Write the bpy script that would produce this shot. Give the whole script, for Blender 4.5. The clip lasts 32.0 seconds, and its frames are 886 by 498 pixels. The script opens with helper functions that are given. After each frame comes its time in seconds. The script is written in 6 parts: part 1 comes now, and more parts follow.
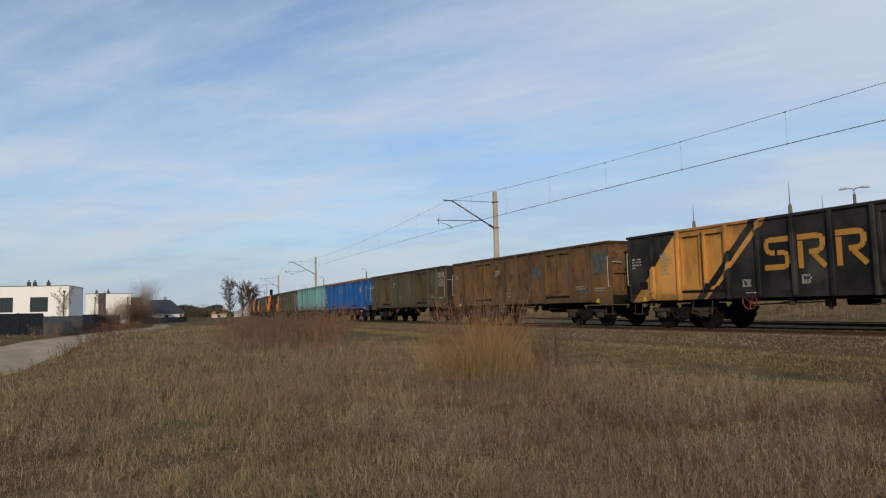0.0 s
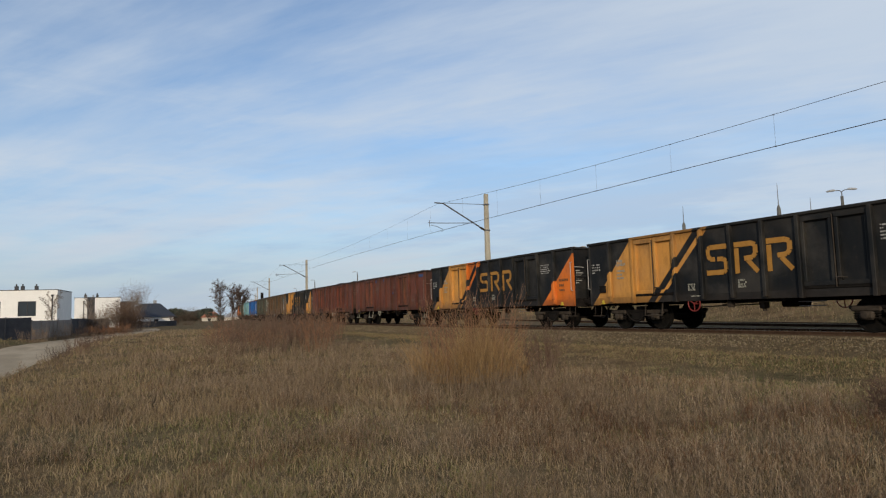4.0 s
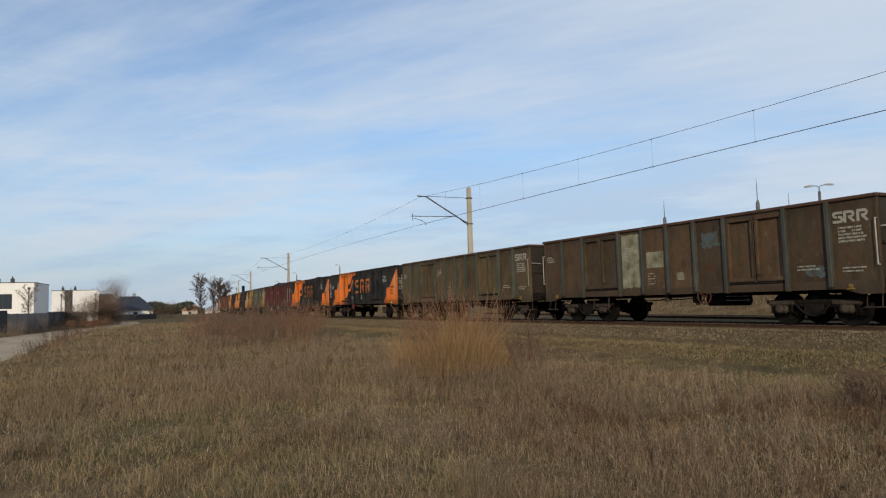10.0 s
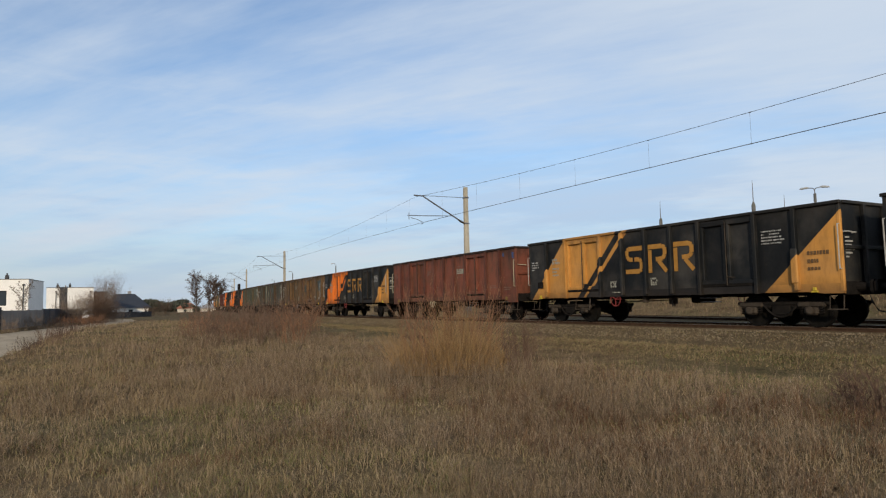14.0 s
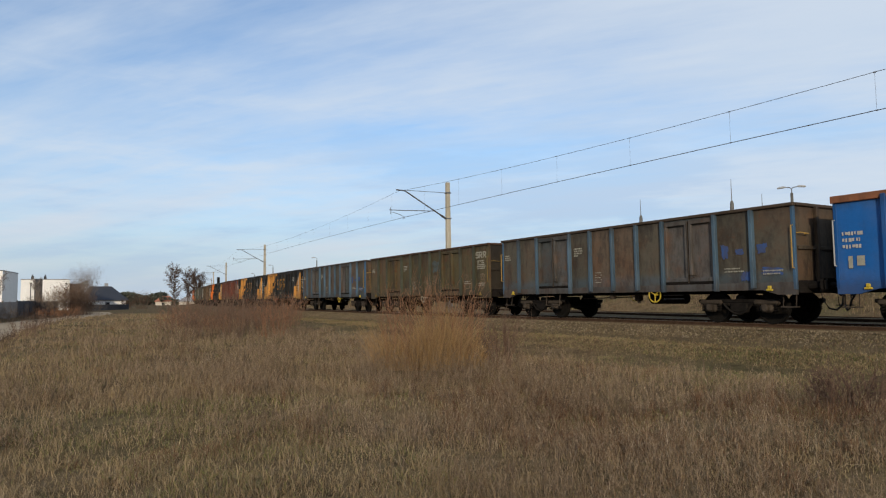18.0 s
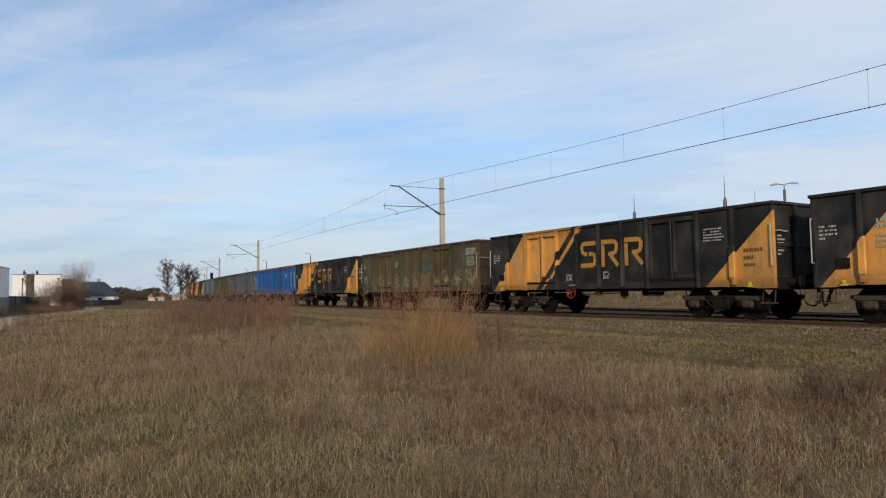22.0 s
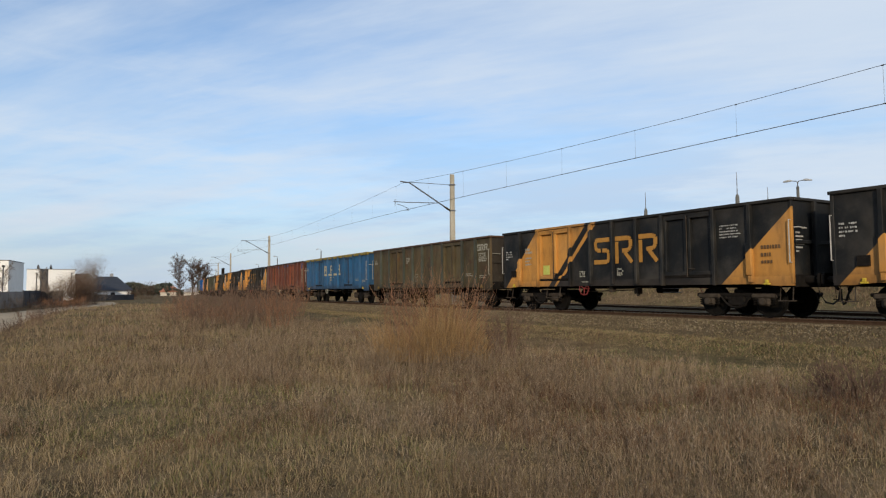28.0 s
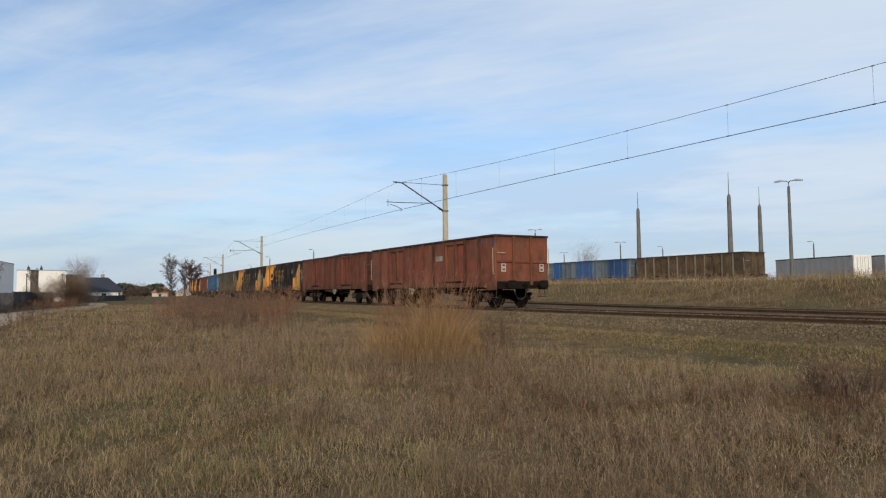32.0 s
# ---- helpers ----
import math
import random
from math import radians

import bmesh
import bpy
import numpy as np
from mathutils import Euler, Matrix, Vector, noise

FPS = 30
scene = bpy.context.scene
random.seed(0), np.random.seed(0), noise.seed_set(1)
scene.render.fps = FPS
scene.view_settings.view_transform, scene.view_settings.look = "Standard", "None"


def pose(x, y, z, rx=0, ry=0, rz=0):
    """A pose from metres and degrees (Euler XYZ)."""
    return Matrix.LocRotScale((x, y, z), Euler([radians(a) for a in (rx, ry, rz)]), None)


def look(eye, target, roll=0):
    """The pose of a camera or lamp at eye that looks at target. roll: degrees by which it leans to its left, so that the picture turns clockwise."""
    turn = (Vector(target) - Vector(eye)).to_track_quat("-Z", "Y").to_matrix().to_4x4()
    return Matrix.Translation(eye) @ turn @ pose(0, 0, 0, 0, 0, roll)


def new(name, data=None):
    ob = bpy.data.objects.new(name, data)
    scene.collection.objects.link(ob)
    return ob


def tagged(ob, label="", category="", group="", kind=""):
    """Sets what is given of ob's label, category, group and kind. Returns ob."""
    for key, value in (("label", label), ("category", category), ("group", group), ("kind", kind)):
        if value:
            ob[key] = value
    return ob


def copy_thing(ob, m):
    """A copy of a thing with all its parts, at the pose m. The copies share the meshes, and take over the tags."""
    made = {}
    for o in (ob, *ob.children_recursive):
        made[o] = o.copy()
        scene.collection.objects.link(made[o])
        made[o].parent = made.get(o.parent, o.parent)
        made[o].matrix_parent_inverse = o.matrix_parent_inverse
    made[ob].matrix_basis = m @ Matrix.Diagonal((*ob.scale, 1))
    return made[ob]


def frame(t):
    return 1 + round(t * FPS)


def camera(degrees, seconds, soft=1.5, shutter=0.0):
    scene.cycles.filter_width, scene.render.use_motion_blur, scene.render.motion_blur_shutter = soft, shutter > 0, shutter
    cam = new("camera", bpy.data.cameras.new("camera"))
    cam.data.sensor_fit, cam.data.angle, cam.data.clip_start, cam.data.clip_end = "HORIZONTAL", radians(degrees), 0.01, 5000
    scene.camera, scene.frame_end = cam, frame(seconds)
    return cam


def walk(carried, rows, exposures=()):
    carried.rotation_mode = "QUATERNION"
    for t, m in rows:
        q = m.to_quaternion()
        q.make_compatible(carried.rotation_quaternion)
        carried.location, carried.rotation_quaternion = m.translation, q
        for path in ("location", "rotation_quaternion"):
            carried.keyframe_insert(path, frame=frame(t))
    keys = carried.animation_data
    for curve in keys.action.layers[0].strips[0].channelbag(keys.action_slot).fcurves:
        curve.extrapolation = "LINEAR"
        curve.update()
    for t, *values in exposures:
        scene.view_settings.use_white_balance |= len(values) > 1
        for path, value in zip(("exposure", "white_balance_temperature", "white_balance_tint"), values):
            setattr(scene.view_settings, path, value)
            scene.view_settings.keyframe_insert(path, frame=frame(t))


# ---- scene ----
# The camera is held in the hand at one spot and turns slowly. Rows: seconds, turn to the right of +y, tilt up, lean (radians).
TURNS = (
    (0, 0.4913, 0.0882, -0.0240), (0.5, 0.4912, 0.0917, -0.0219), (1, 0.4957, 0.0946, -0.0185), (1.5, 0.4983, 0.0950, -0.0204),
    (2, 0.5037, 0.0922, -0.0209), (2.5, 0.5043, 0.0930, -0.0249), (3, 0.5063, 0.0922, -0.0300), (3.5, 0.5030, 0.0922, -0.0293),
    (5.5, 0.5146, 0.0892, -0.0213), (6, 0.5145, 0.0866, -0.0210), (6.5, 0.5184, 0.0839, -0.0190), (7, 0.5198, 0.0793, -0.0198),
    (7.5, 0.5179, 0.0799, -0.0209), (8, 0.5192, 0.0818, -0.0203), (8.5, 0.5188, 0.0829, -0.0225), (9, 0.5242, 0.0823, -0.0220),
    (9.5, 0.5292, 0.0797, -0.0263), (10, 0.5305, 0.0810, -0.0272), (10.5, 0.5328, 0.0799, -0.0284), (11, 0.5283, 0.0827, -0.0254),
    (11.5, 0.5290, 0.0847, -0.0201), (12, 0.5328, 0.0810, -0.0167), (12.5, 0.5344, 0.0816, -0.0180), (13, 0.5358, 0.0795, -0.0223),
    (13.5, 0.5341, 0.0809, -0.0230), (14, 0.5361, 0.0801, -0.0208), (14.5, 0.5449, 0.0771, -0.0206), (16.5, 0.5647, 0.0752, -0.0171),
    (17, 0.5625, 0.0763, -0.0139), (17.5, 0.5636, 0.0724, -0.0140), (18, 0.5638, 0.0722, -0.0132), (18.5, 0.5684, 0.0780, -0.0108),
    (19, 0.5728, 0.0815, -0.0108), (19.5, 0.5718, 0.0852, -0.0094), (20, 0.5746, 0.0817, -0.0089), (20.5, 0.5762, 0.0778, -0.0091),
    (21, 0.5756, 0.0723, -0.0102), (21.5, 0.5745, 0.0685, -0.0099), (22, 0.5728, 0.0658, -0.0120), (22.5, 0.5725, 0.0647, -0.0124),
    (23, 0.5655, 0.0629, -0.0123), (23.5, 0.5641, 0.0599, -0.0118), (24, 0.5641, 0.0615, -0.0115), (24.5, 0.5602, 0.0623, -0.0097),
    (25, 0.5575, 0.0609, -0.0112), (25.5, 0.5547, 0.0588, -0.0101), (27.5, 0.5567, 0.0604, -0.0068), (28, 0.5574, 0.0603, -0.0077),
    (28.5, 0.5598, 0.0594, -0.0092), (29, 0.5610, 0.0594, -0.0118), (29.5, 0.5643, 0.0596, -0.0142), (30, 0.5642, 0.0617, -0.0121),
    (30.5, 0.5667, 0.0606, -0.0100), (31, 0.5646, 0.0605, -0.0083), (31.5, 0.5663, 0.0587, -0.0087), (32, 0.5681, 0.0605, -0.0099),
)


def hand_pose(turn, tilt, lean):
    ahead = Vector((math.sin(turn) * math.cos(tilt), math.cos(turn) * math.cos(tilt), math.sin(tilt)))
    return look(EYE, Vector(EYE) + ahead, math.degrees(lean))


EYE = (0.0, 0.0, 0.88)          # z = 0 is the top of the running rail
SECONDS = 32.0
cam = camera(67.48, SECONDS, 1.2)
walk(cam, [(t, hand_pose(a, b, c)) for t, a, b, c in TURNS], ((0, -0.08), (9, 0.0), (23, 0.12), (32, 0.15)))

# ---- light ----
SUN_WAY = Vector((-0.59, -0.75, 0.30)).normalized()     # towards the low winter sun
sun = new("sun", bpy.data.lights.new("sun", "SUN"))
sun.data.energy, sun.data.angle, sun.data.color = 3.3, radians(1.2), (1.0, 0.84, 0.63)
sun.matrix_basis = look((0, 0, 60), Vector((0, 0, 60)) - SUN_WAY)


class Nodes:
    """Short hand for building a node tree."""

    def __init__(self, tree):
        self.tree = tree

    def add(self, kind):
        return self.tree.nodes.new(kind)

    def put(self, socket, value):
        if isinstance(value, bpy.types.NodeSocket):
            self.tree.links.new(value, socket)
        elif value is not None:
            socket.default_value = value

    def calc(self, operation, a, b=None, c=None, clamp=False):
        node = self.add("ShaderNodeMath")
        node.operation, node.use_clamp = operation, clamp
        for socket, value in zip(node.inputs, (a, b, c)):
            self.put(socket, value)
        return node.outputs[0]

    def mix(self, fac, a, b, blend="MIX"):
        node = self.add("ShaderNodeMix")
        node.data_type, node.blend_type = "RGBA", blend
        for socket, value in ((node.inputs[0], fac), (node.inputs[6], a), (node.inputs[7], b)):
            self.put(socket, (*value, 1) if isinstance(value, tuple) and len(value) == 3 else value)
        return node.outputs[2]

    def ramp(self, fac, *stops):
        node = self.add("ShaderNodeValToRGB")
        self.put(node.inputs[0], fac)
        parts = node.color_ramp.elements
        while len(parts) < len(stops):
            parts.new(0.5)
        for element, (place, colour) in zip(parts, stops):
            element.position = place
            element.color = (*colour, 1) if isinstance(colour, tuple) else (colour, colour, colour, 1)
        return node.outputs[0]

    def noise(self, vector, scale, detail=4.0, rough=0.55, stretch=None):
        if stretch:
            mapping = self.add("ShaderNodeMapping")
            self.put(mapping.inputs[0], vector)
            mapping.inputs[3].default_value = stretch
            vector = mapping.outputs[0]
        node = self.add("ShaderNodeTexNoise")
        self.put(node.inputs["Vector"], vector)
        node.inputs["Scale"].default_value, node.inputs["Detail"].default_value = scale, detail
        node.inputs["Roughness"].default_value = rough
        return node.outputs[0]

    def step(self, value, low, high):
        node = self.add("ShaderNodeMapRange")
        node.interpolation_type = "SMOOTHSTEP"
        self.put(node.inputs[0], value)
        node.inputs[1].default_value, node.inputs[2].default_value = low, high
        return node.outputs[0]


def make_sky():
    world = bpy.data.worlds.new("sky")
    scene.world = world
    world.use_nodes = True
    n = Nodes(world.node_tree)
    n.tree.nodes.clear()
    sky = n.add("ShaderNodeTexSky")
    sky.sky_type, sky.sun_disc = "NISHITA", False
    sky.sun_elevation, sky.sun_rotation = math.asin(SUN_WAY.z), math.atan2(SUN_WAY.x, SUN_WAY.y)
    sky.air_density, sky.dust_density, sky.ozone_density = 1.0, 0.6, 2.0
    way = n.add("ShaderNodeTexCoord").outputs["Generated"]
    split = n.add("ShaderNodeSeparateXYZ")
    n.put(split.inputs[0], way)
    x, y, z = split.outputs
    up = n.calc("ADD", n.calc("MAXIMUM", z, 0.0), 0.16)
    flat = n.add("ShaderNodeCombineXYZ")
    n.put(flat.inputs[0], n.calc("DIVIDE", x, up))
    n.put(flat.inputs[1], n.calc("DIVIDE", y, up))
    turned = n.add("ShaderNodeMapping")
    n.put(turned.inputs[0], flat.outputs[0])
    turned.inputs[2].default_value = (0, 0, radians(-37))
    plane = turned.outputs[0]
    streaks = n.noise(plane, 0.62, 8, 0.6, (1.4, 0.45, 1))
    veil = n.noise(plane, 0.40, 5, 0.5, (1.2, 0.75, 1))
    cover = n.calc("ADD", n.calc("MULTIPLY", streaks, 0.55), n.calc("MULTIPLY", veil, 0.6))
    fine = n.noise(plane, 2.4, 7, 0.62, (1.5, 0.30, 1))
    cover = n.calc("ADD", cover, n.calc("MULTIPLY", n.calc("SUBTRACT", fine, 0.5), 0.22))
    cover = n.calc("ADD", n.calc("MULTIPLY", n.step(cover, 0.43, 0.68), 0.80), 0.12)
    low = n.calc("SUBTRACT", 1.0, n.step(z, -0.02, 0.26))
    streak = n.calc("ADD", n.calc("MULTIPLY", n.noise(way, 2.0, 7, 0.62, (1, 1, 7)), 0.65), n.calc("MULTIPLY", n.noise(plane, 1.1, 7, 0.6, (1.3, 0.35, 1)), 0.35))
    haze = n.mix(n.step(streak, 0.40, 0.62), (3.1, 4.35, 6.1), (5.0, 5.6, 6.4))
    colour = n.mix(cover, n.mix(1.0, sky.outputs[0], (0.92, 1.12, 1.30), "MULTIPLY"), (5.2, 5.9, 6.8))
    colour = n.mix(n.calc("MULTIPLY", low, n.calc("SUBTRACT", 0.80, n.calc("MULTIPLY", cover, 0.42))), colour, haze)
    gap = n.calc("MULTIPLY", n.calc("MULTIPLY", n.step(streak, 0.51, 0.41), 0.42), n.calc("SUBTRACT", 1.0, n.step(z, 0.10, 0.40)))
    colour = n.mix(gap, colour, (3.0, 4.45, 6.5))
    wisp = n.calc("MULTIPLY", n.calc("MULTIPLY", n.step(streak, 0.50, 0.62), 0.55), n.calc("SUBTRACT", 1.0, n.step(z, 0.15, 0.45)))
    colour = n.mix(wisp, colour, (5.5, 6.1, 6.8))
    colour = n.mix(n.calc("MULTIPLY", n.calc("SUBTRACT", 1.0, n.step(z, 0.0, 0.15)), 0.6), colour, (4.35, 4.85, 5.3))
    back = n.add("ShaderNodeBackground")
    n.put(back.inputs[0], colour)
    back.inputs[1].default_value = 0.115
    n.put(n.add("ShaderNodeOutputWorld").inputs[0], back.outputs[0])


make_sky()


# ---- materials ----
def material(name, build, rough=0.7, metal=0.0):
    mat = bpy.data.materials.new(name)
    mat.use_nodes = True
    n = Nodes(mat.node_tree)
    shader = n.tree.nodes["Principled BSDF"]
    shader.inputs["Roughness"].default_value, shader.inputs["Metallic"].default_value = rough, metal
    shader.inputs["Specular IOR Level"].default_value = 0.5 if metal or rough < 0.5 else 0.2 if rough < 0.8 else 0.06
    place = n.add("ShaderNodeTexCoord").outputs["Object"]
    colour, bump, depth = build(n, place)
    n.put(shader.inputs["Base Color"], (*colour, 1) if isinstance(colour, tuple) else colour)
    if bump is not None:
        node = n.add("ShaderNodeBump")
        node.inputs["Strength"].default_value, node.inputs["Distance"].default_value = 0.6, depth
        n.put(node.inputs["Height"], bump)
        n.put(shader.inputs["Normal"], node.outputs[0])
    return mat


def own_place(n, place):
    """The place, shifted by a chance amount for each object."""
    shift = n.add("ShaderNodeVectorMath")
    shift.operation = "ADD"
    n.put(shift.inputs[0], place)
    n.put(shift.inputs[1], n.calc("MULTIPLY", n.add("ShaderNodeObjectInfo").outputs["Random"], 40.0))
    return shift.outputs[0]


def speckled(name, a, b, scale=6.0, rough=0.8, metal=0.0, fine=60.0, depth=0.004, stretch=None):
    def build(n, place):
        place = own_place(n, place)
        big, small = n.noise(place, scale, 5, 0.6, stretch), n.noise(place, fine, 3)
        colour = n.mix(n.ramp(big, (0.3, 0.0), (0.7, 1.0)), a, b)
        colour = n.mix(0.5, colour, n.ramp(small, (0.25, 0.35), (0.75, 1.0)), "MULTIPLY")
        return colour, small, depth
    return material(name, build, rough, metal)


def island(name, *colours, rough=0.85, sheen=0.0):
    """For grass, leaves and stones: each loose piece takes a shade of its own."""
    def build(n, place):
        chance = n.add("ShaderNodeNewGeometry").outputs["Random Per Island"]
        steps = [(i / max(1, len(colours) - 1), c) for i, c in enumerate(colours)]
        patch = n.noise(place, 0.35, 4)
        colour = n.ramp(n.calc("ADD", n.calc("MULTIPLY", chance, 0.75), n.calc("MULTIPLY", n.step(patch, 0.3, 0.7), 0.25)), *steps)
        return colour, None, 0
    return material(name, build, rough)


def paint(name, base, rust=(0.16, 0.07, 0.035), worn=0.3, dirt=0.35, pattern=None, second=None, dust=0.14, third=None):
    """Wagon paint with rust, streaks, scrapes and dust. pattern gives a mask of the second colour in the wagon's own space;
    third is (colour, y): that colour replaces the second ahead of y, or behind it where y is negative."""
    def build(n, place):
        split = n.add("ShaderNodeSeparateXYZ")
        n.put(split.inputs[0], place)
        x, y, z = split.outputs
        spot = own_place(n, place)
        colour = base
        if pattern:
            bright = second
            if third:
                bright = n.mix(n.step(y, third[1] - 0.01, third[1] + 0.01) if third[1] > 0 else n.step(y, third[1] + 0.01, third[1] - 0.01), second, third[0])
            colour = n.mix(pattern(n, y, z), base, bright)
        fade = n.noise(spot, 0.9, 4)
        colour = n.mix(n.calc("MULTIPLY", n.step(fade, 0.4, 0.75), dust), colour, (0.26, 0.23, 0.19))
        if worn > 0.3:
            blotch = n.noise(spot, 0.75, 6, 0.66)
            colour = n.mix(n.calc("MULTIPLY", n.step(blotch, 0.44, 0.66), 0.62), colour, tuple(0.55 * a + 0.45 * b for a, b in zip(rust, (0.105, 0.075, 0.048))))
            sheetwise = n.add("ShaderNodeObjectInfo").outputs["Random"]
            colour = n.mix(n.calc("MULTIPLY", n.step(sheetwise, 0.45, 0.95), 0.28), colour, rust)
        streak = n.noise(spot, 2.2, 6, 0.68, (1.6, 1.6, 0.5))
        colour = n.mix(n.calc("MULTIPLY", n.step(streak, 0.45, 0.68), dirt), colour, (0.035, 0.028, 0.022))
        spots = n.noise(spot, 2.6, 9, 0.72)
        cut = 0.76 - 0.36 * worn
        colour = n.mix(n.calc("MULTIPLY", n.step(spots, cut, cut + 0.10), min(1.0, 0.35 + worn)), colour, rust)
        soot = n.noise(spot, 1.3, 7, 0.7, (1, 1, 0.6))
        colour = n.mix(n.calc("MULTIPLY", n.step(soot, 0.5, 0.66), 0.75 * dirt), colour, (0.022, 0.018, 0.015))
        pale = n.noise(spot, 5.5, 6, 0.7)
        colour = n.mix(n.calc("MULTIPLY", n.step(pale, 0.56, 0.70), 0.75 * worn), colour, (0.21, 0.165, 0.11))
        run = n.noise(spot, 5.0, 5, 0.65, (1.5, 1.5, 0.16))
        colour = n.mix(n.calc("MULTIPLY", n.step(run, 0.58, 0.74), 0.75 * min(1.0, worn + 0.12)), colour, (0.05, 0.028, 0.016))
        low = n.calc("MULTIPLY", n.step(n.calc("ADD", z, n.calc("MULTIPLY", spots, 0.5)), 1.65, 1.15), 0.5)
        colour = n.mix(low, colour, (0.05, 0.037, 0.028))
        high = n.calc("MULTIPLY", n.step(n.calc("ADD", z, n.calc("MULTIPLY", streak, 0.7)), 3.15, 3.6), 0.45)
        colour = n.mix(high, colour, (0.03, 0.025, 0.02))
        shade = n.calc("ADD", 0.46, n.calc("MULTIPLY", n.add("ShaderNodeObjectInfo").outputs["Random"], 0.26))
        tint = n.add("ShaderNodeCombineXYZ")
        for socket in tint.inputs:
            n.put(socket, shade)
        dents = n.calc("ADD", n.calc("MULTIPLY", n.noise(spot, 1.7, 3), 3.0), n.noise(spot, 14.0, 4))
        return n.mix(1.0, colour, tint.outputs[0], "MULTIPLY"), dents, 0.010
    return material(name, build, 0.66)


def slant(n, y, z, lean, at, sign):
    """1 where y (metres ahead of the wagon's middle) lies past a slanting line."""
    edge = n.calc("SUBTRACT", n.calc("SUBTRACT", y, n.calc("MULTIPLY", n.calc("SUBTRACT", z, 0.95), lean)), at)
    return n.step(edge, -0.012 * sign, 0.012 * sign)


def rental_pattern(n, y, z):
    """Slanting bright fields near the leading end, a stripe, and a triangle at the trailing corner."""
    lead = slant(n, y, z, -0.913, 6.32, -1)
    stripe = slant(n, y, z, -0.985, 3.06, 1)
    dark = n.calc("MULTIPLY", slant(n, y, z, -0.94, 3.52, -1), slant(n, y, z, -0.94, 3.20, 1))
    wedge = n.calc("MULTIPLY", n.calc("MULTIPLY", lead, stripe), n.calc("SUBTRACT", 1.0, dark))
    tail = slant(n, y, z, -1.06, -4.33, -1)
    return n.calc("MAXIMUM", wedge, tail)


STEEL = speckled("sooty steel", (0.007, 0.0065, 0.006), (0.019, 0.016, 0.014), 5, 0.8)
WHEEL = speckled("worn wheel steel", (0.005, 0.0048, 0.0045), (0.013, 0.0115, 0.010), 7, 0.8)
DUSTY = speckled("dusty brown iron", (0.032, 0.026, 0.021), (0.072, 0.058, 0.046), 4, 0.85)
RUSTY = speckled("rusty rail side", (0.045, 0.027, 0.018), (0.085, 0.052, 0.034), 5, 0.85)
BRIGHT = speckled("worn rail head", (0.10, 0.08, 0.065), (0.18, 0.15, 0.125), 4, 0.5, 0.5)
CONCRETE = speckled("weathered concrete", (0.30, 0.27, 0.21), (0.46, 0.42, 0.34), 2.2, 0.85, stretch=(1, 1, 0.25))
GREYPOLE = speckled("grey concrete", (0.10, 0.10, 0.10), (0.17, 0.17, 0.16), 1.5, 0.85)
WIRE = speckled("dull copper wire", (0.05, 0.045, 0.045), (0.09, 0.08, 0.075), 3, 0.6)
GALVA = speckled("galvanised steel", (0.10, 0.10, 0.11), (0.2, 0.2, 0.21), 3, 0.5, 0.4)
COAL = speckled("coal", (0.008, 0.008, 0.008), (0.03, 0.029, 0.028), 9, 0.7, 0, 30, 0.03)
WHITE = speckled("white marking paint", (0.30, 0.295, 0.275), (0.44, 0.43, 0.41), 8, 0.7)
CREAM = speckled("cream spray paint", (0.350, 0.308, 0.210), (0.434, 0.392, 0.280), 8, 0.7)
AMBER = speckled("amber lettering", (0.32, 0.155, 0.030), (0.41, 0.205, 0.045), 5, 0.6)
GOLD = speckled("dull gold lettering", (0.304, 0.192, 0.056), (0.400, 0.256, 0.072), 5, 0.6)
PALE = speckled("pale grey lettering", (0.238, 0.231, 0.189), (0.336, 0.322, 0.266), 7, 0.7)
YELLOW = speckled("yellow enamel", (0.413, 0.300, 0.030), (0.510, 0.375, 0.045), 6, 0.5)
OCHRE = speckled("dull ochre paint", (0.12, 0.085, 0.03), (0.22, 0.15, 0.05), 6, 0.8)
REDPAINT = speckled("red enamel", (0.14, 0.022, 0.020), (0.21, 0.036, 0.032), 6, 0.5)
BLACKBAR = speckled("dark brown lettering", (0.10, 0.06, 0.03), (0.16, 0.09, 0.04), 9, 0.7)


# ---- mesh helpers ----
def part(name, bm, mat, parent=None, label=""):
    """Link a bmesh as one mesh object, under parent where one is given."""
    mesh = bpy.data.meshes.new(name)
    bm.to_mesh(mesh)
    bm.free()
    mesh.materials.append(mat)
    ob = new(name, mesh)
    ob.parent = parent
    return tagged(ob, label) if label else ob


def share(name, other, parent, m=None):
    """One more object on the mesh of another."""
    ob = new(name, other.data)
    ob.parent = parent
    if m:
        ob.matrix_basis = m
    return ob


def empty(name, m, label, category, group="", kind=""):
    ob = new(name)
    ob.matrix_basis = m
    ob.empty_display_size = 0.3
    return tagged(ob, label, category, group, kind)


def box(bm, x0, x1, y0, y1, z0, z1, bevel=0.0):
    vs = [bm.verts.new((x, y, z)) for x in (x0, x1) for y in (y0, y1) for z in (z0, z1)]
    faces = [bm.faces.new([vs[i] for i in f]) for f in
             ((0, 1, 3, 2), (4, 6, 7, 5), (0, 4, 5, 1), (2, 3, 7, 6), (0, 2, 6, 4), (1, 5, 7, 3))]
    if bevel:
        bmesh.ops.bevel(bm, geom=list({e for f in faces for e in f.edges}), offset=bevel, segments=1, affect="EDGES")
    return bm


